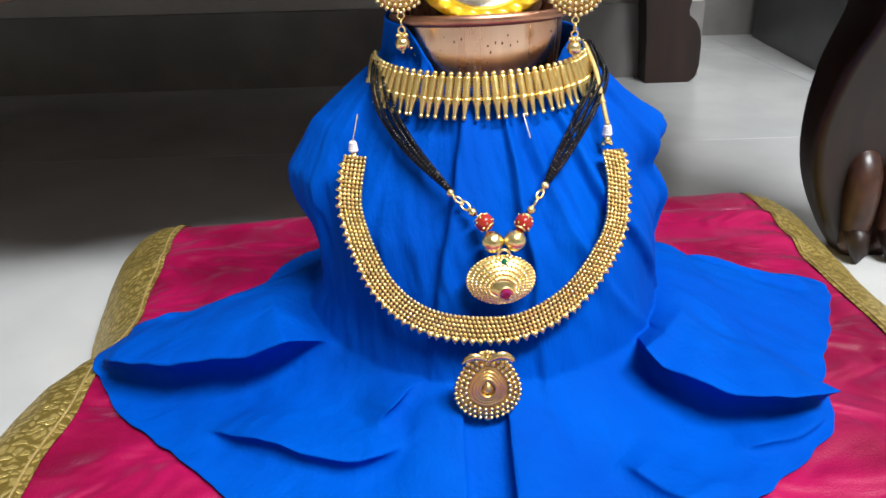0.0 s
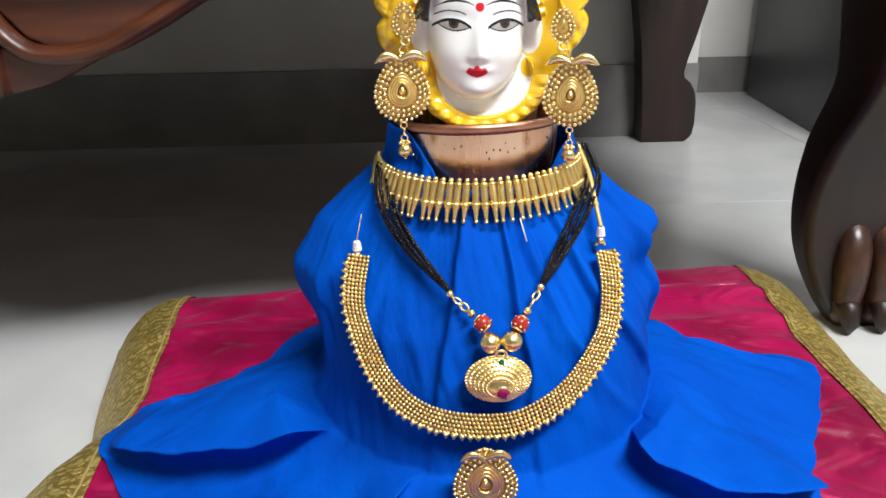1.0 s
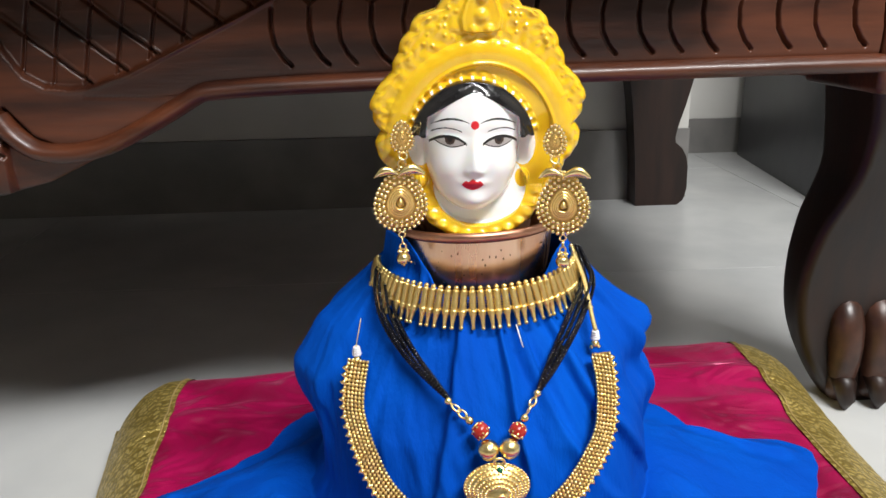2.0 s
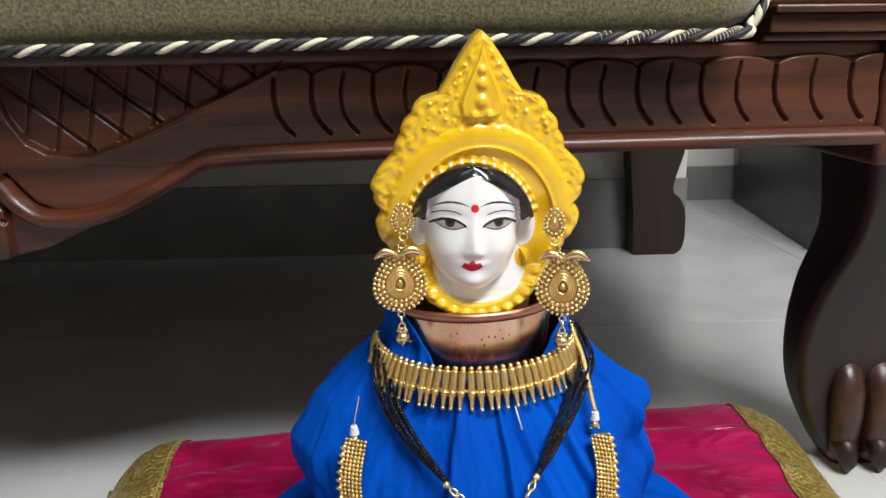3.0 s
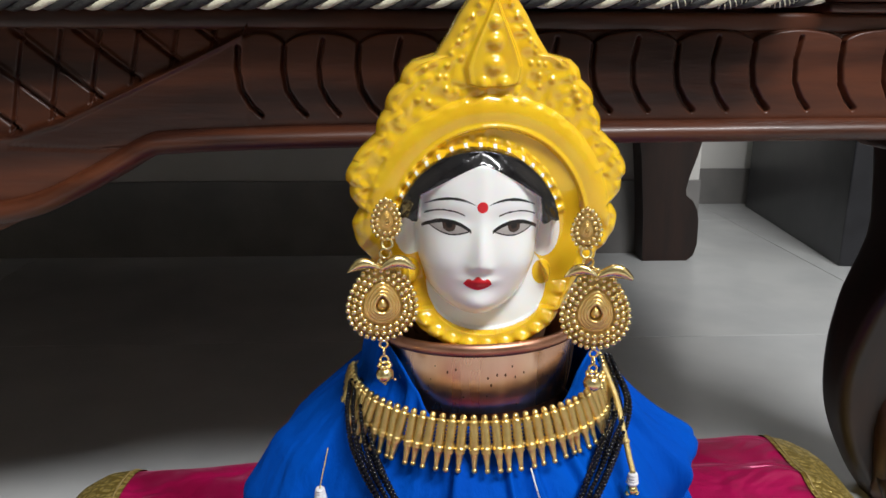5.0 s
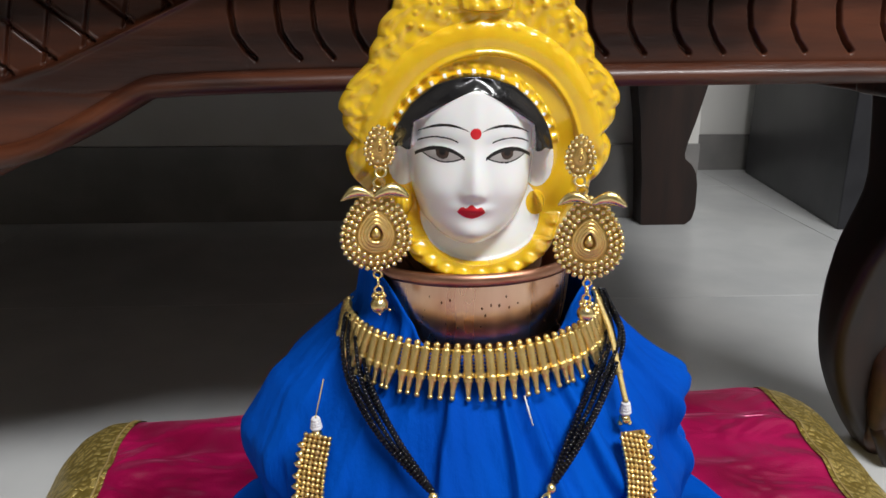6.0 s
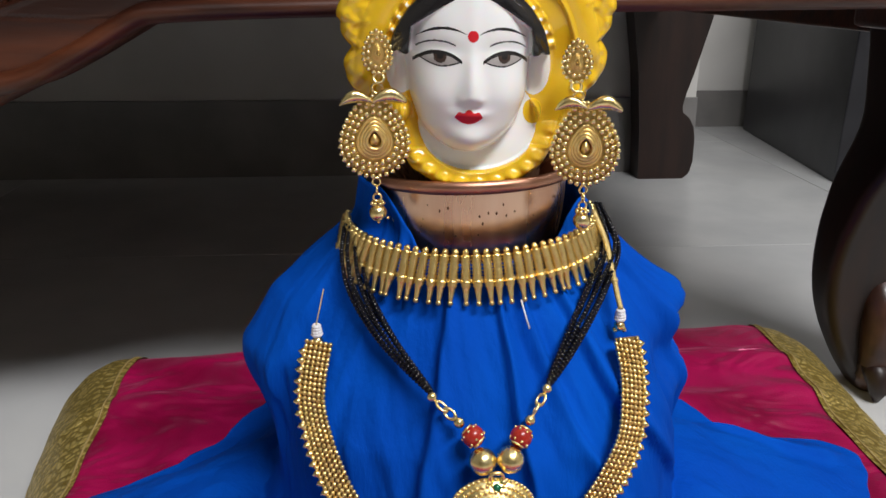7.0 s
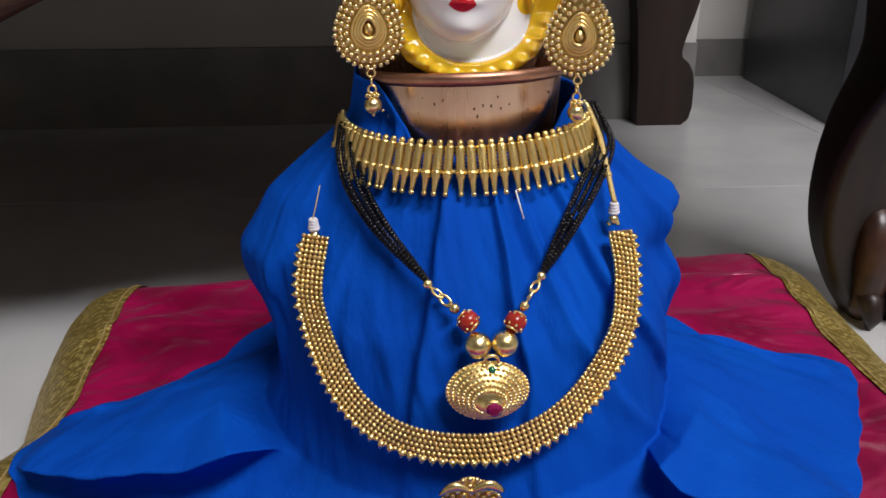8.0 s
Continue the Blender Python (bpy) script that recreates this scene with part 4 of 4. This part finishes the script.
    ob = new("painted_mask", mesh_of(bm, "painted_mask", [YELLOW, WHITE, HAIR, RED, INK, IRIS, LID]))
    tagged(ob, "glazed white mask with black hair and tall yellow crown", "mask")


make_mask()


# ---------------------------------------------------------------- jewellery
_beads = {}


def bead_at(name, owner, place, r, material, su=7, sv=5, scale=(1, 1, 1)):
    """One small bead on a shared mesh."""
    key = (r, material.name, su, sv, scale)
    if key not in _beads:
        _beads[key] = mesh_of(sphere(bmesh.new(), (0, 0, 0), r, su, sv, scale), name, material)
    return placed(name, _beads[key], owner, Matrix.Translation(place))


def one_bead(r, su=8, sv=6, scale=(1, 1, 1)):
    return sphere(bmesh.new(), (0, 0, 0), r, su, sv, scale)


def tear(a, sx, sz):
    """Teardrop outline: a from the top, clockwise; point upwards."""
    x, z = math.sin(a), math.cos(a)
    k = 0.5 * (1 + z)
    return x * sx * (1 - 0.30 * k ** 1.8), z * sz * (1 + 0.10 * k ** 3)


def medallion(owner, m, sx, sz, rings=3, bead=0.0011, name="plate"):
    """Teardrop plate with rings of beads, raised wire drops and a leaf-shaped boss, facing -y."""
    bm = bmesh.new()
    n = 40
    rows = []
    for f, d in ((1.0, 0.0006), (0.98, -0.0002), (0.8, -0.0003), (0.6, -0.0004), (0.4, -0.0008), (0.2, -0.0010), (0.02, -0.0010)):
        rows.append([m @ Vector((tear(2 * math.pi * i / n, sx * f, sz * f)[0], d, tear(2 * math.pi * i / n, sx * f, sz * f)[1])) for i in range(n)])
    grid(bm, rows, True)
    plate = part(name, bm, GOLD_DARK, owner, "antique gold teardrop plate")
    for k in range(rings):
        f = 1.0 - k * 2.05 * bead / sx
        length = 2 * math.pi * 0.93 * f * (sx + sz) / 2
        cnt = max(10, int(length / (2.15 * bead)))
        pts = [Vector((tear(2 * math.pi * i / 400, sx * f, sz * f)[0], -0.0010 - 0.0004 * k, tear(2 * math.pi * i / 400, sx * f, sz * f)[1])) for i in range(401)]
        acc = [0.0]
        for a, b in zip(pts, pts[1:]):
            acc.append(acc[-1] + (b - a).length)
        for i in range(cnt):
            s = acc[-1] * i / cnt
            j = min(range(0, 401), key=lambda q: abs(acc[q] - s))
            bead_at("bead", plate, m @ pts[j], bead, GOLD)
    inner = 1.0 - rings * 2.05 * bead / sx
    for k, f in enumerate((inner * 1.02, inner * 0.84, inner * 0.66, inner * 0.50)):
        bm = bmesh.new()
        pts = [m @ Vector((tear(2 * math.pi * i / 36, sx * f, sz * f)[0], -0.0011 - 0.0005 * k, tear(2 * math.pi * i / 36, sx * f, sz * f)[1] - 0.0)) for i in range(37)]
        tube(bm, pts, sx * 0.060, 6, cap=False)
        part("wire_drop", bm, GOLD_MATTE, plate)
    bm = bmesh.new()
    f = inner * 0.36
    rows = []
    for g, d in ((1.0, -0.0010), (0.8, -0.0026), (0.4, -0.0036), (0.03, -0.0040)):
        rows.append([m @ Vector((tear(2 * math.pi * i / 20, sx * f * g, sz * f * g)[0], d, tear(2 * math.pi * i / 20, sx * f * g, sz * f * g)[1])) for i in range(20)])
    grid(bm, rows, True)
    part("boss", bm, GOLD_MATTE, plate, "polished drop-shaped boss")
    return plate


def leaf_pair(owner, m, size):
    """Two veined leaves curling out from the head of a plate."""
    for s in (-1, 1):
        bm = bmesh.new()
        rows = []
        for i in range(13):
            t = i / 12
            cx, cz = s * size * t, size * (0.24 * math.sin(math.pi * min(1, t * 0.9)) - 0.14 * t)
            wd = size * 0.19 * math.sin(math.pi * (0.08 + 0.90 * t)) ** 0.8
            rows.append([m @ Vector((cx + s * 0.25 * wd * q, -0.0022 - 0.0014 * (1 - q * q) - 0.0003 * math.sin(i * 3.1), cz + wd * q)) for q in (-1, -0.6, -0.2, 0.2, 0.6, 1)])
        grid(bm, rows)
        ob = part("leaf", bm, GOLD, owner, "gold veined leaf")
        so = ob.modifiers.new("thickness", "SOLIDIFY")
        so.thickness = 0.0006


def make_earring(sx, sz, plate, stud, turn):
    ear = thing("earring", stud, "long antique gold teardrop earring hanging beside the mask", "earring", "pair of earrings")
    m = Matrix.Translation(stud) @ Matrix.Rotation(math.radians(turn), 4, "Z")
    medallion(ear, m, 0.0062, 0.0080, 2, 0.00095, "stud_plate")
    m = Matrix.Translation(plate) @ Matrix.Rotation(math.radians(turn), 4, "Z")
    medallion(ear, m, sx, sz, 3, 0.00125)
    leaf_pair(ear, Matrix.Translation((plate[0], plate[1] - 0.001, plate[2] + sz * 1.02)) @ Matrix.Rotation(math.radians(turn), 4, "Z"), 0.0135)
    for k in range(3):
        z = stud[2] - 0.0100 - 0.0042 * k
        bm = torus(bmesh.new(), (stud[0] + (plate[0] - stud[0]) * 0.3 * k, stud[1] - 0.001, z), 0.0021, 0.0006, Matrix.Rotation(math.radians(90 if k % 2 else 65), 4, "X"))
        part("link", bm, GOLD, ear)
    bottom = plate[2] - sz
    for k in range(3):
        bm = torus(bmesh.new(), (plate[0], plate[1] - 0.001, bottom - 0.0025 - 0.0035 * k), 0.0017, 0.0005, Matrix.Rotation(math.radians(90), 4, "X") @ Matrix.Rotation(math.radians(90 * (k % 2)), 4, "Y"))
        part("link", bm, GOLD, ear)
    z = bottom - 0.0165
    bm = sphere(bmesh.new(), (plate[0], plate[1] - 0.001, z), 0.0038, 20, 14)
    part("drop_bead", bm, GOLD, ear, "round ribbed gold drop bead")
    bm = bmesh.new()
    for k in range(7):
        a = 2 * math.pi * k / 7
        sphere(bm, (plate[0] + 0.0024 * math.sin(a), plate[1] - 0.001 + 0.0024 * math.cos(a), z + 0.0044), 0.0010, 7, 5)
    sphere(bm, (plate[0], plate[1] - 0.001, z - 0.0043), 0.0008, 7, 5)
    sphere(bm, (plate[0] + 0.0042, plate[1] - 0.001, z - 0.0026), 0.0007, 7, 5)
    part("cap_beads", bm, GOLD, ear)
    return ear


make_earring(0.0152, 0.0160, (-0.0030, 0.4600, 0.3270), (0.0000, 0.4640, 0.3615), 6)
make_earring(0.0148, 0.0165, (0.0850, 0.4550, 0.3220), (0.0810, 0.4600, 0.3562), -10)


def make_choker():
    ch = thing("choker_necklace", (AX, AY - 0.06, 0.27), "stiff gold choker of ribbed spindle pendants round the pot's neck", "necklace")
    bm = bmesh.new()
    sphere(bm, (0, 0, 0.0008), 0.0015, 8, 6)
    prof = [(0.0010, 0.0)]
    for k in range(7):
        prof += [(0.0024, -0.0010 - 0.0019 * k), (0.0018, -0.0019 - 0.0019 * k)]
    prof += [(0.0022, -0.0145), (0.0026, -0.0152), (0.0019, -0.0160), (0.0023, -0.0168), (0.0017, -0.0180), (0.0014, -0.0205), (0.0010, -0.0245), (0.0009, -0.0262), (0.0001, -0.0266)]
    lathe(bm, [(1.0 * r, 0.80 * z) for r, z in prof], None, 10)
    sphere(bm, (0, 0, -0.0212), 0.0013, 8, 6)
    bmesh.ops.recalc_face_normals(bm, faces=bm.faces)
    spindle = mesh_of(bm, "spindle", GOLD_MATTE)
    random.seed(5)
    n = 44
    for i in range(n):
        a = math.radians(-92 + 184 * i / (n - 1))
        p = Vector((AX + 0.0590 * math.sin(a), AY - 0.010 - 0.0500 * math.cos(a), 0.2800 + 0.0005 * a * a))
        q = Matrix.Translation(p) @ Matrix.Rotation(a, 4, "Z") @ Matrix.Rotation(math.radians(-19 + random.uniform(-2, 2)), 4, "X") @ Matrix.Rotation(math.radians(random.uniform(-3.5, 3.5) - 7 * math.sin(a)), 4, "Y")
        placed("spindle", spindle, ch, q)
    for r, z in ((0.0580, 0.2780), (0.0620, 0.2690)):
        bm = bmesh.new()
        pts = [(AX + r * math.sin(a), AY - 0.010 - (r - 0.009) * math.cos(a), z + 0.0005 * a * a) for a in [math.radians(-100 + 200 * i / 60) for i in range(61)]]
        tube(bm, pts, 0.0009, 6)
        part("cord", bm, ZARI_CORD, ch, "gold cord through the spindles")
    bm = bmesh.new()
    tube(bm, [(0.056, 0.434, 0.262), (0.0575, 0.431, 0.256), (0.059, 0.429, 0.2505)], 0.0004, 6)
    part("pin", bm, THREAD, ch, "thin pale pin below the spindles")


make_choker()


def on_cloth(x, z, off):
    return Vector((x, front_y(x, max(z, 0.131)) - off, z))


def chain(bm, pts, r, pitch, su=6, sv=5):
    """Beads strung along a line."""
    run, need = 0.0, 0.0
    for a, b in zip(pts, pts[1:]):
        d = (b - a).length
        while need <= run + d:
            sphere(bm, a.lerp(b, (need - run) / d), r, su, sv)
            need += pitch
        run += d


def strung(pts, pitch):
    """Evenly spaced places along a line."""
    run, need, out = 0.0, 0.0, []
    for a, b in zip(pts, pts[1:]):
        d = (b - a).length
        while need <= run + d:
            out.append(a.lerp(b, (need - run) / d))
            need += pitch
        run += d
    return out


def make_gold_necklace():
    nk = thing("gold_necklace", (0.033, 0.40, 0.16), "broad gold bead-mesh necklace with a fringe, lying on the blue cloth", "necklace")
    line = [(-0.0318, 0.2395), (-0.0351, 0.2243), (-0.0350, 0.2125), (-0.0291, 0.1970), (-0.0212, 0.1832), (-0.0086, 0.1734), (0.0072, 0.1684), (0.0307, 0.1668),
            (0.0500, 0.1682), (0.0698, 0.1757), (0.0845, 0.1855), (0.0975, 0.1990), (0.1034, 0.2085), (0.1060, 0.2245), (0.1049, 0.2370)]
    mid = [on_cloth(p.x, p.z, 0.0085) for p in spline([(x, 0, z) for x, z in line], 260)]
    across = []
    for i, p in enumerate(mid):
        t = (mid[min(i + 3, 259)] - mid[max(i - 3, 0)]).normalized()
        n = Vector((0.35 * (p.x - 0.036) / 0.07, -1, 0.35)).normalized()
        c = t.cross(n).normalized()
        if c.dot(Vector((0.036, p.y, 0.21)) - p) > 0:
            c = -c
        across.append(c)
    rest = bmesh.new()
    for k in range(6):
        o = (k - 2.5) * 0.00225
        row = strung([p + c * o for p, c in zip(mid, across)], 0.00225)
        lo, hi = len(row) // 2 - 25, len(row) // 2 + 25
        for i, p in enumerate(row):
            if lo <= i < hi:
                bead_at("bead", nk, p, 0.00115, GOLD_OLD, 7, 5)
            else:
                sphere(rest, p, 0.00115, 6, 5)
    tagged(part("bead_mesh", rest, GOLD_OLD, nk, "woven mesh of small gold beads"), kind="stuff")
    # dark sheet behind the beads, painted shade for their gaps
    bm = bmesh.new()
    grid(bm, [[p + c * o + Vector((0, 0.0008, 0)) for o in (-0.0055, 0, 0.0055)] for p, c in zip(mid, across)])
    part("backing", bm, GOLD_GAP, nk, "dark sheet standing in for shade between the beads")
    drop = one_bead(0.0018, 8, 6)
    bmesh.ops.create_uvsphere(drop, u_segments=6, v_segments=4, radius=0.0008, matrix=Matrix.Translation((0, 0, -0.0016)))
    drop = mesh_of(drop, "fringe_drop", GOLD)
    acc = 0.0
    for i in range(1, 260):
        acc += (mid[i] - mid[i - 1]).length
        if acc >= 0.0042:
            acc -= 0.0042
            c = across[i]
            q = Matrix.Translation(mid[i] + c * 0.0065) @ c.to_track_quat("-Z", "Y").to_matrix().to_4x4()
            placed("fringe_drop", drop, nk, q)
    # end caps, wrapped thread and cords
    for (x, z), top in (((-0.0325, 0.2425), [(-0.0320, 0.2490), (-0.0314, 0.2510), (-0.0306, 0.2540), (-0.0298, 0.2570)]),
                        ((0.1027, 0.2445), [(0.1020, 0.2540), (0.1011, 0.2640), (0.1001, 0.2735), (0.0965, 0.2840)])):
        p = on_cloth(x, z, 0.0085)
        bm = bmesh.new()
        sphere(bm, p + Vector((0, 0, -0.0035)), 0.0026, 12, 8)
        sphere(bm, p + Vector((0.002, 0, -0.0055)), 0.0014, 8, 6)
        sphere(bm, p + Vector((-0.002, 0, -0.0055)), 0.0014, 8, 6)
        part("end_cap", bm, GOLD, nk, "gold end cap")
        bm = bmesh.new()
        for k in range(4):
            torus(bm, p + Vector((0, 0, 0.0002 + 0.0013 * k)), 0.0018 - 0.0002 * k, 0.0010, None, 12, 6)
        part("thread_wrap", bm, THREAD, nk, "white thread wrapping")
        bm = bmesh.new()
        pts = spline([p + Vector((0, 0, 0.005))] + [on_cloth(a, b, 0.006 if x < 0 else 0.0135) for a, b in top], 24)
        thick = 0.0013 if x > 0 else 0.0003
        tube(bm, pts, thick, 7)
        part("cord", bm, ZARI_CORD, nk, "twisted gold tying cord" if x > 0 else "thin pale tying thread")
        if x > 0:
            bm = sphere(bmesh.new(), pts[9], 0.0018, 10, 7)
            part("cord_knot", bm, ZARI_CORD, nk)
    c = Vector((0.0295, front_y(0.0295, 0.138) - 0.0165, 0.1420))
    m = Matrix.Translation(c) @ Matrix.Rotation(math.radians(-8), 4, "X")
    medallion(nk, m, 0.0176, 0.0180, 3, 0.00130, "pendant_plate")
    leaf_pair(nk, Matrix.Translation(c + Vector((0, -0.001, 0.0185))), 0.0130)
    bm = bmesh.new()
    sphere(bm, c + Vector((0, 0, -0.0205)), 0.0018, 10, 7)
    part("pendant_tip", bm, GOLD, nk)


make_gold_necklace()


def make_black_necklace():
    nk = thing("black_bead_necklace", (0.04, 0.41, 0.20), "black glass bead necklace with red beads and a gold bowl pendant", "necklace")
    left = [(-0.0170, 0.2790), (-0.0165, 0.2710), (-0.0125, 0.2590), (-0.0010, 0.2455), (0.0165, 0.2302)]
    right = [(0.1010, 0.2810), (0.1030, 0.2680), (0.0925, 0.2566), (0.0765, 0.2420), (0.0650, 0.2305)]
    for side in (left, right):
        base = [on_cloth(x, z, 0.0075) for x, z in side]
        base = spline(base, 60)
        for k in range(8):
            a = 2 * math.pi * k / 8
            pts = []
            for i, p in enumerate(base):
                t = i / 59
                spread = 0.0046 * math.sin(math.pi * min(1, 0.15 + 0.85 * t)) ** 0.7 + 0.0003
                w = a + 1.3 * t
                pts.append(p + Vector((spread * math.cos(w), -0.5 * spread * math.sin(w), spread * math.sin(w) * 0.75)))
            bm = bmesh.new()
            chain(bm, pts, 0.00110, 0.00185, 6, 4)
            tagged(part("bead_strand", bm, BLACKBEAD, nk, "strand of tiny black glass beads"), kind="stuff")
    for s, pts in ((-1, [(0.0165, 0.2298), (0.0322, 0.2181)]), (1, [(0.0642, 0.2305), (0.0517, 0.2168)])):
        a, b = on_cloth(*pts[0], 0.009), on_cloth(*pts[1], 0.010)
        bm = sphere(bmesh.new(), a, 0.0022, 12, 8)
        part("gold_bead", bm, GOLD, nk)
        d = b - a
        tilt = d.to_track_quat("X", "Y").to_matrix().to_4x4()
        for k, f in enumerate((0.24, 0.44)):
            bm = torus(bmesh.new(), (0, 0, 0), 0.0017, 0.0006, Matrix.Diagonal((1.6, 1, 1, 1)))
            bm.transform(Matrix.Translation(a.lerp(b, f)) @ tilt @ Matrix.Rotation(math.radians(90 + 50 * k), 4, "X"))
            part("link", bm, GOLD, nk)
        bm = sphere(bmesh.new(), a.lerp(b, 0.66), 0.0023, 12, 8)
        part("gold_bead", bm, GOLD, nk)
        bm = sphere(bmesh.new(), b, 0.0046, 20, 14)
        red = part("red_bead", bm, REDBEAD, nk, "round coral red bead with gold bands")
        bm = bmesh.new()
        axis = d.to_track_quat("Z", "Y").to_matrix().to_4x4()
        for off, r in ((-0.0036, 0.0028), (0.0036, 0.0028)):
            torus(bm, b + d.normalized() * off, r, 0.0006, axis, 16, 6)
        for k in range(8):
            w = 2 * math.pi * k / 8
            for e in (-1, 1):
                sphere(bm, b + axis.to_3x3() @ Vector((0.0040 * math.cos(w), 0.0040 * math.sin(w), e * 0.0022)), 0.0007, 6, 4)
        part("bead_cap", bm, GOLD, red, "gold bead caps")
        g = on_cloth(0.0411 + s * 0.0056, 0.2098, 0.0105)
        bm = sphere(bmesh.new(), g, 0.0056, 24, 16)
        for v in bm.verts:
            v.co += (v.co - g) * 0.05 * noise.noise((v.co - g) * 1500)
        part("ribbed_bead", bm, GOLD, nk, "large hammered gold bead")
    top = on_cloth(0.0405, 0.2040, 0.012)
    bm = bmesh.new()
    torus(bm, top + Vector((0, 0, 0.001)), 0.0028, 0.0008, Matrix.Rotation(math.radians(90), 4, "X"))
    sphere(bm, top + Vector((-0.003, 0, -0.001)), 0.0014)
    sphere(bm, top + Vector((0.003, 0, -0.001)), 0.0014)
    part("hanger", bm, GOLD, nk)
    bm = sphere(bmesh.new(), top + Vector((0, -0.002, -0.0018)), 0.0017, 12, 8)
    part("green_stone", bm, GREEN, nk, "small dark green stone")
    # bowl pendant: rings of granules on a flattened dome
    c = Vector((0.0388, front_y(0.0390, 0.1925) - 0.0080, 0.1920))
    m = Matrix.Translation(c) @ Matrix.Rotation(math.radians(-12), 4, "X")
    bm = bmesh.new()
    rows = []
    n = 56
    for f, d in ((1.0, 0.0), (0.99, -0.0012), (0.85, -0.0030), (0.70, -0.0048), (0.52, -0.0066), (0.34, -0.0080), (0.2, -0.0088), (0.02, -0.0090)):
        rows.append([m @ Vector((0.0172 * f * math.cos(2 * math.pi * i / n), d, 0.0126 * f * math.sin(2 * math.pi * i / n) - 0.0045 * (1 - f))) for i in range(n)])
    grid(bm, rows, True)
    bowl = part("bowl", bm, GOLD, nk, "domed gold bowl pendant")
    for k in range(6):
        f = 0.97 - 0.115 * k
        d = -np.interp(1 - f, [0, 0.15, 0.30, 0.48, 0.66], [0.0010, 0.0032, 0.0050, 0.0068, 0.0080])
        cnt = int(46 - 4 * k)
        for i in range(cnt):
            a = 2 * math.pi * (i + 0.5 * (k % 2)) / cnt
            p = m @ Vector((0.0172 * f * math.cos(a), d, 0.0126 * f * math.sin(a) - 0.0045 * (1 - f)))
            bead_at("granule", bowl, p, 0.00105, GOLD, 6, 4, (1.0, 0.8, 1.0))
    g = m @ Vector((0.0015, -0.0086, -0.0052))
    bm = bmesh.new()
    torus(bm, g, 0.0034, 0.0007, Matrix.Rotation(math.radians(90), 4, "X"), 24, 6)
    part("stone_setting", bm, GOLD, bowl)
    bm = bmesh.new()
    lathe(bm, [(0.0033, 0.0), (0.0031, 0.0010), (0.0020, 0.0020), (0.0001, 0.0021)], Matrix.Translation(g) @ Matrix.Rotation(math.radians(90), 4, "X"), 12)
    part("ruby", bm, RUBY, bowl, "faceted dark ruby stone", smooth=False)


make_black_necklace()

# the dressed pot with all that it wears
for ob in [o for o in scene.objects if o.parent is None and o.name.split(".")[0] in
           ("copper_pot", "coconut", "painted_mask", "earring", "choker_necklace", "gold_necklace", "black_bead_necklace")]:
    ob.matrix_world = CAMERA_FIT @ ob.matrix_basis

# ---------------------------------------------------------------- floor tiles
bm = box(bmesh.new(), -0.3992, 0.3992, -0.3992, 0.3992, -0.012, 0.0, 0.0008)
tile = mesh_of(bm, "floor_tile", TILE, False)
for i in range(-4, 3):
    for j in range(-5, 3):
        ob = new("floor_tile", tile)
        ob.parent = floor
        ob.matrix_basis = pose(0.45 + 0.8 * i, 0.84 + 0.8 * j, 0.0)
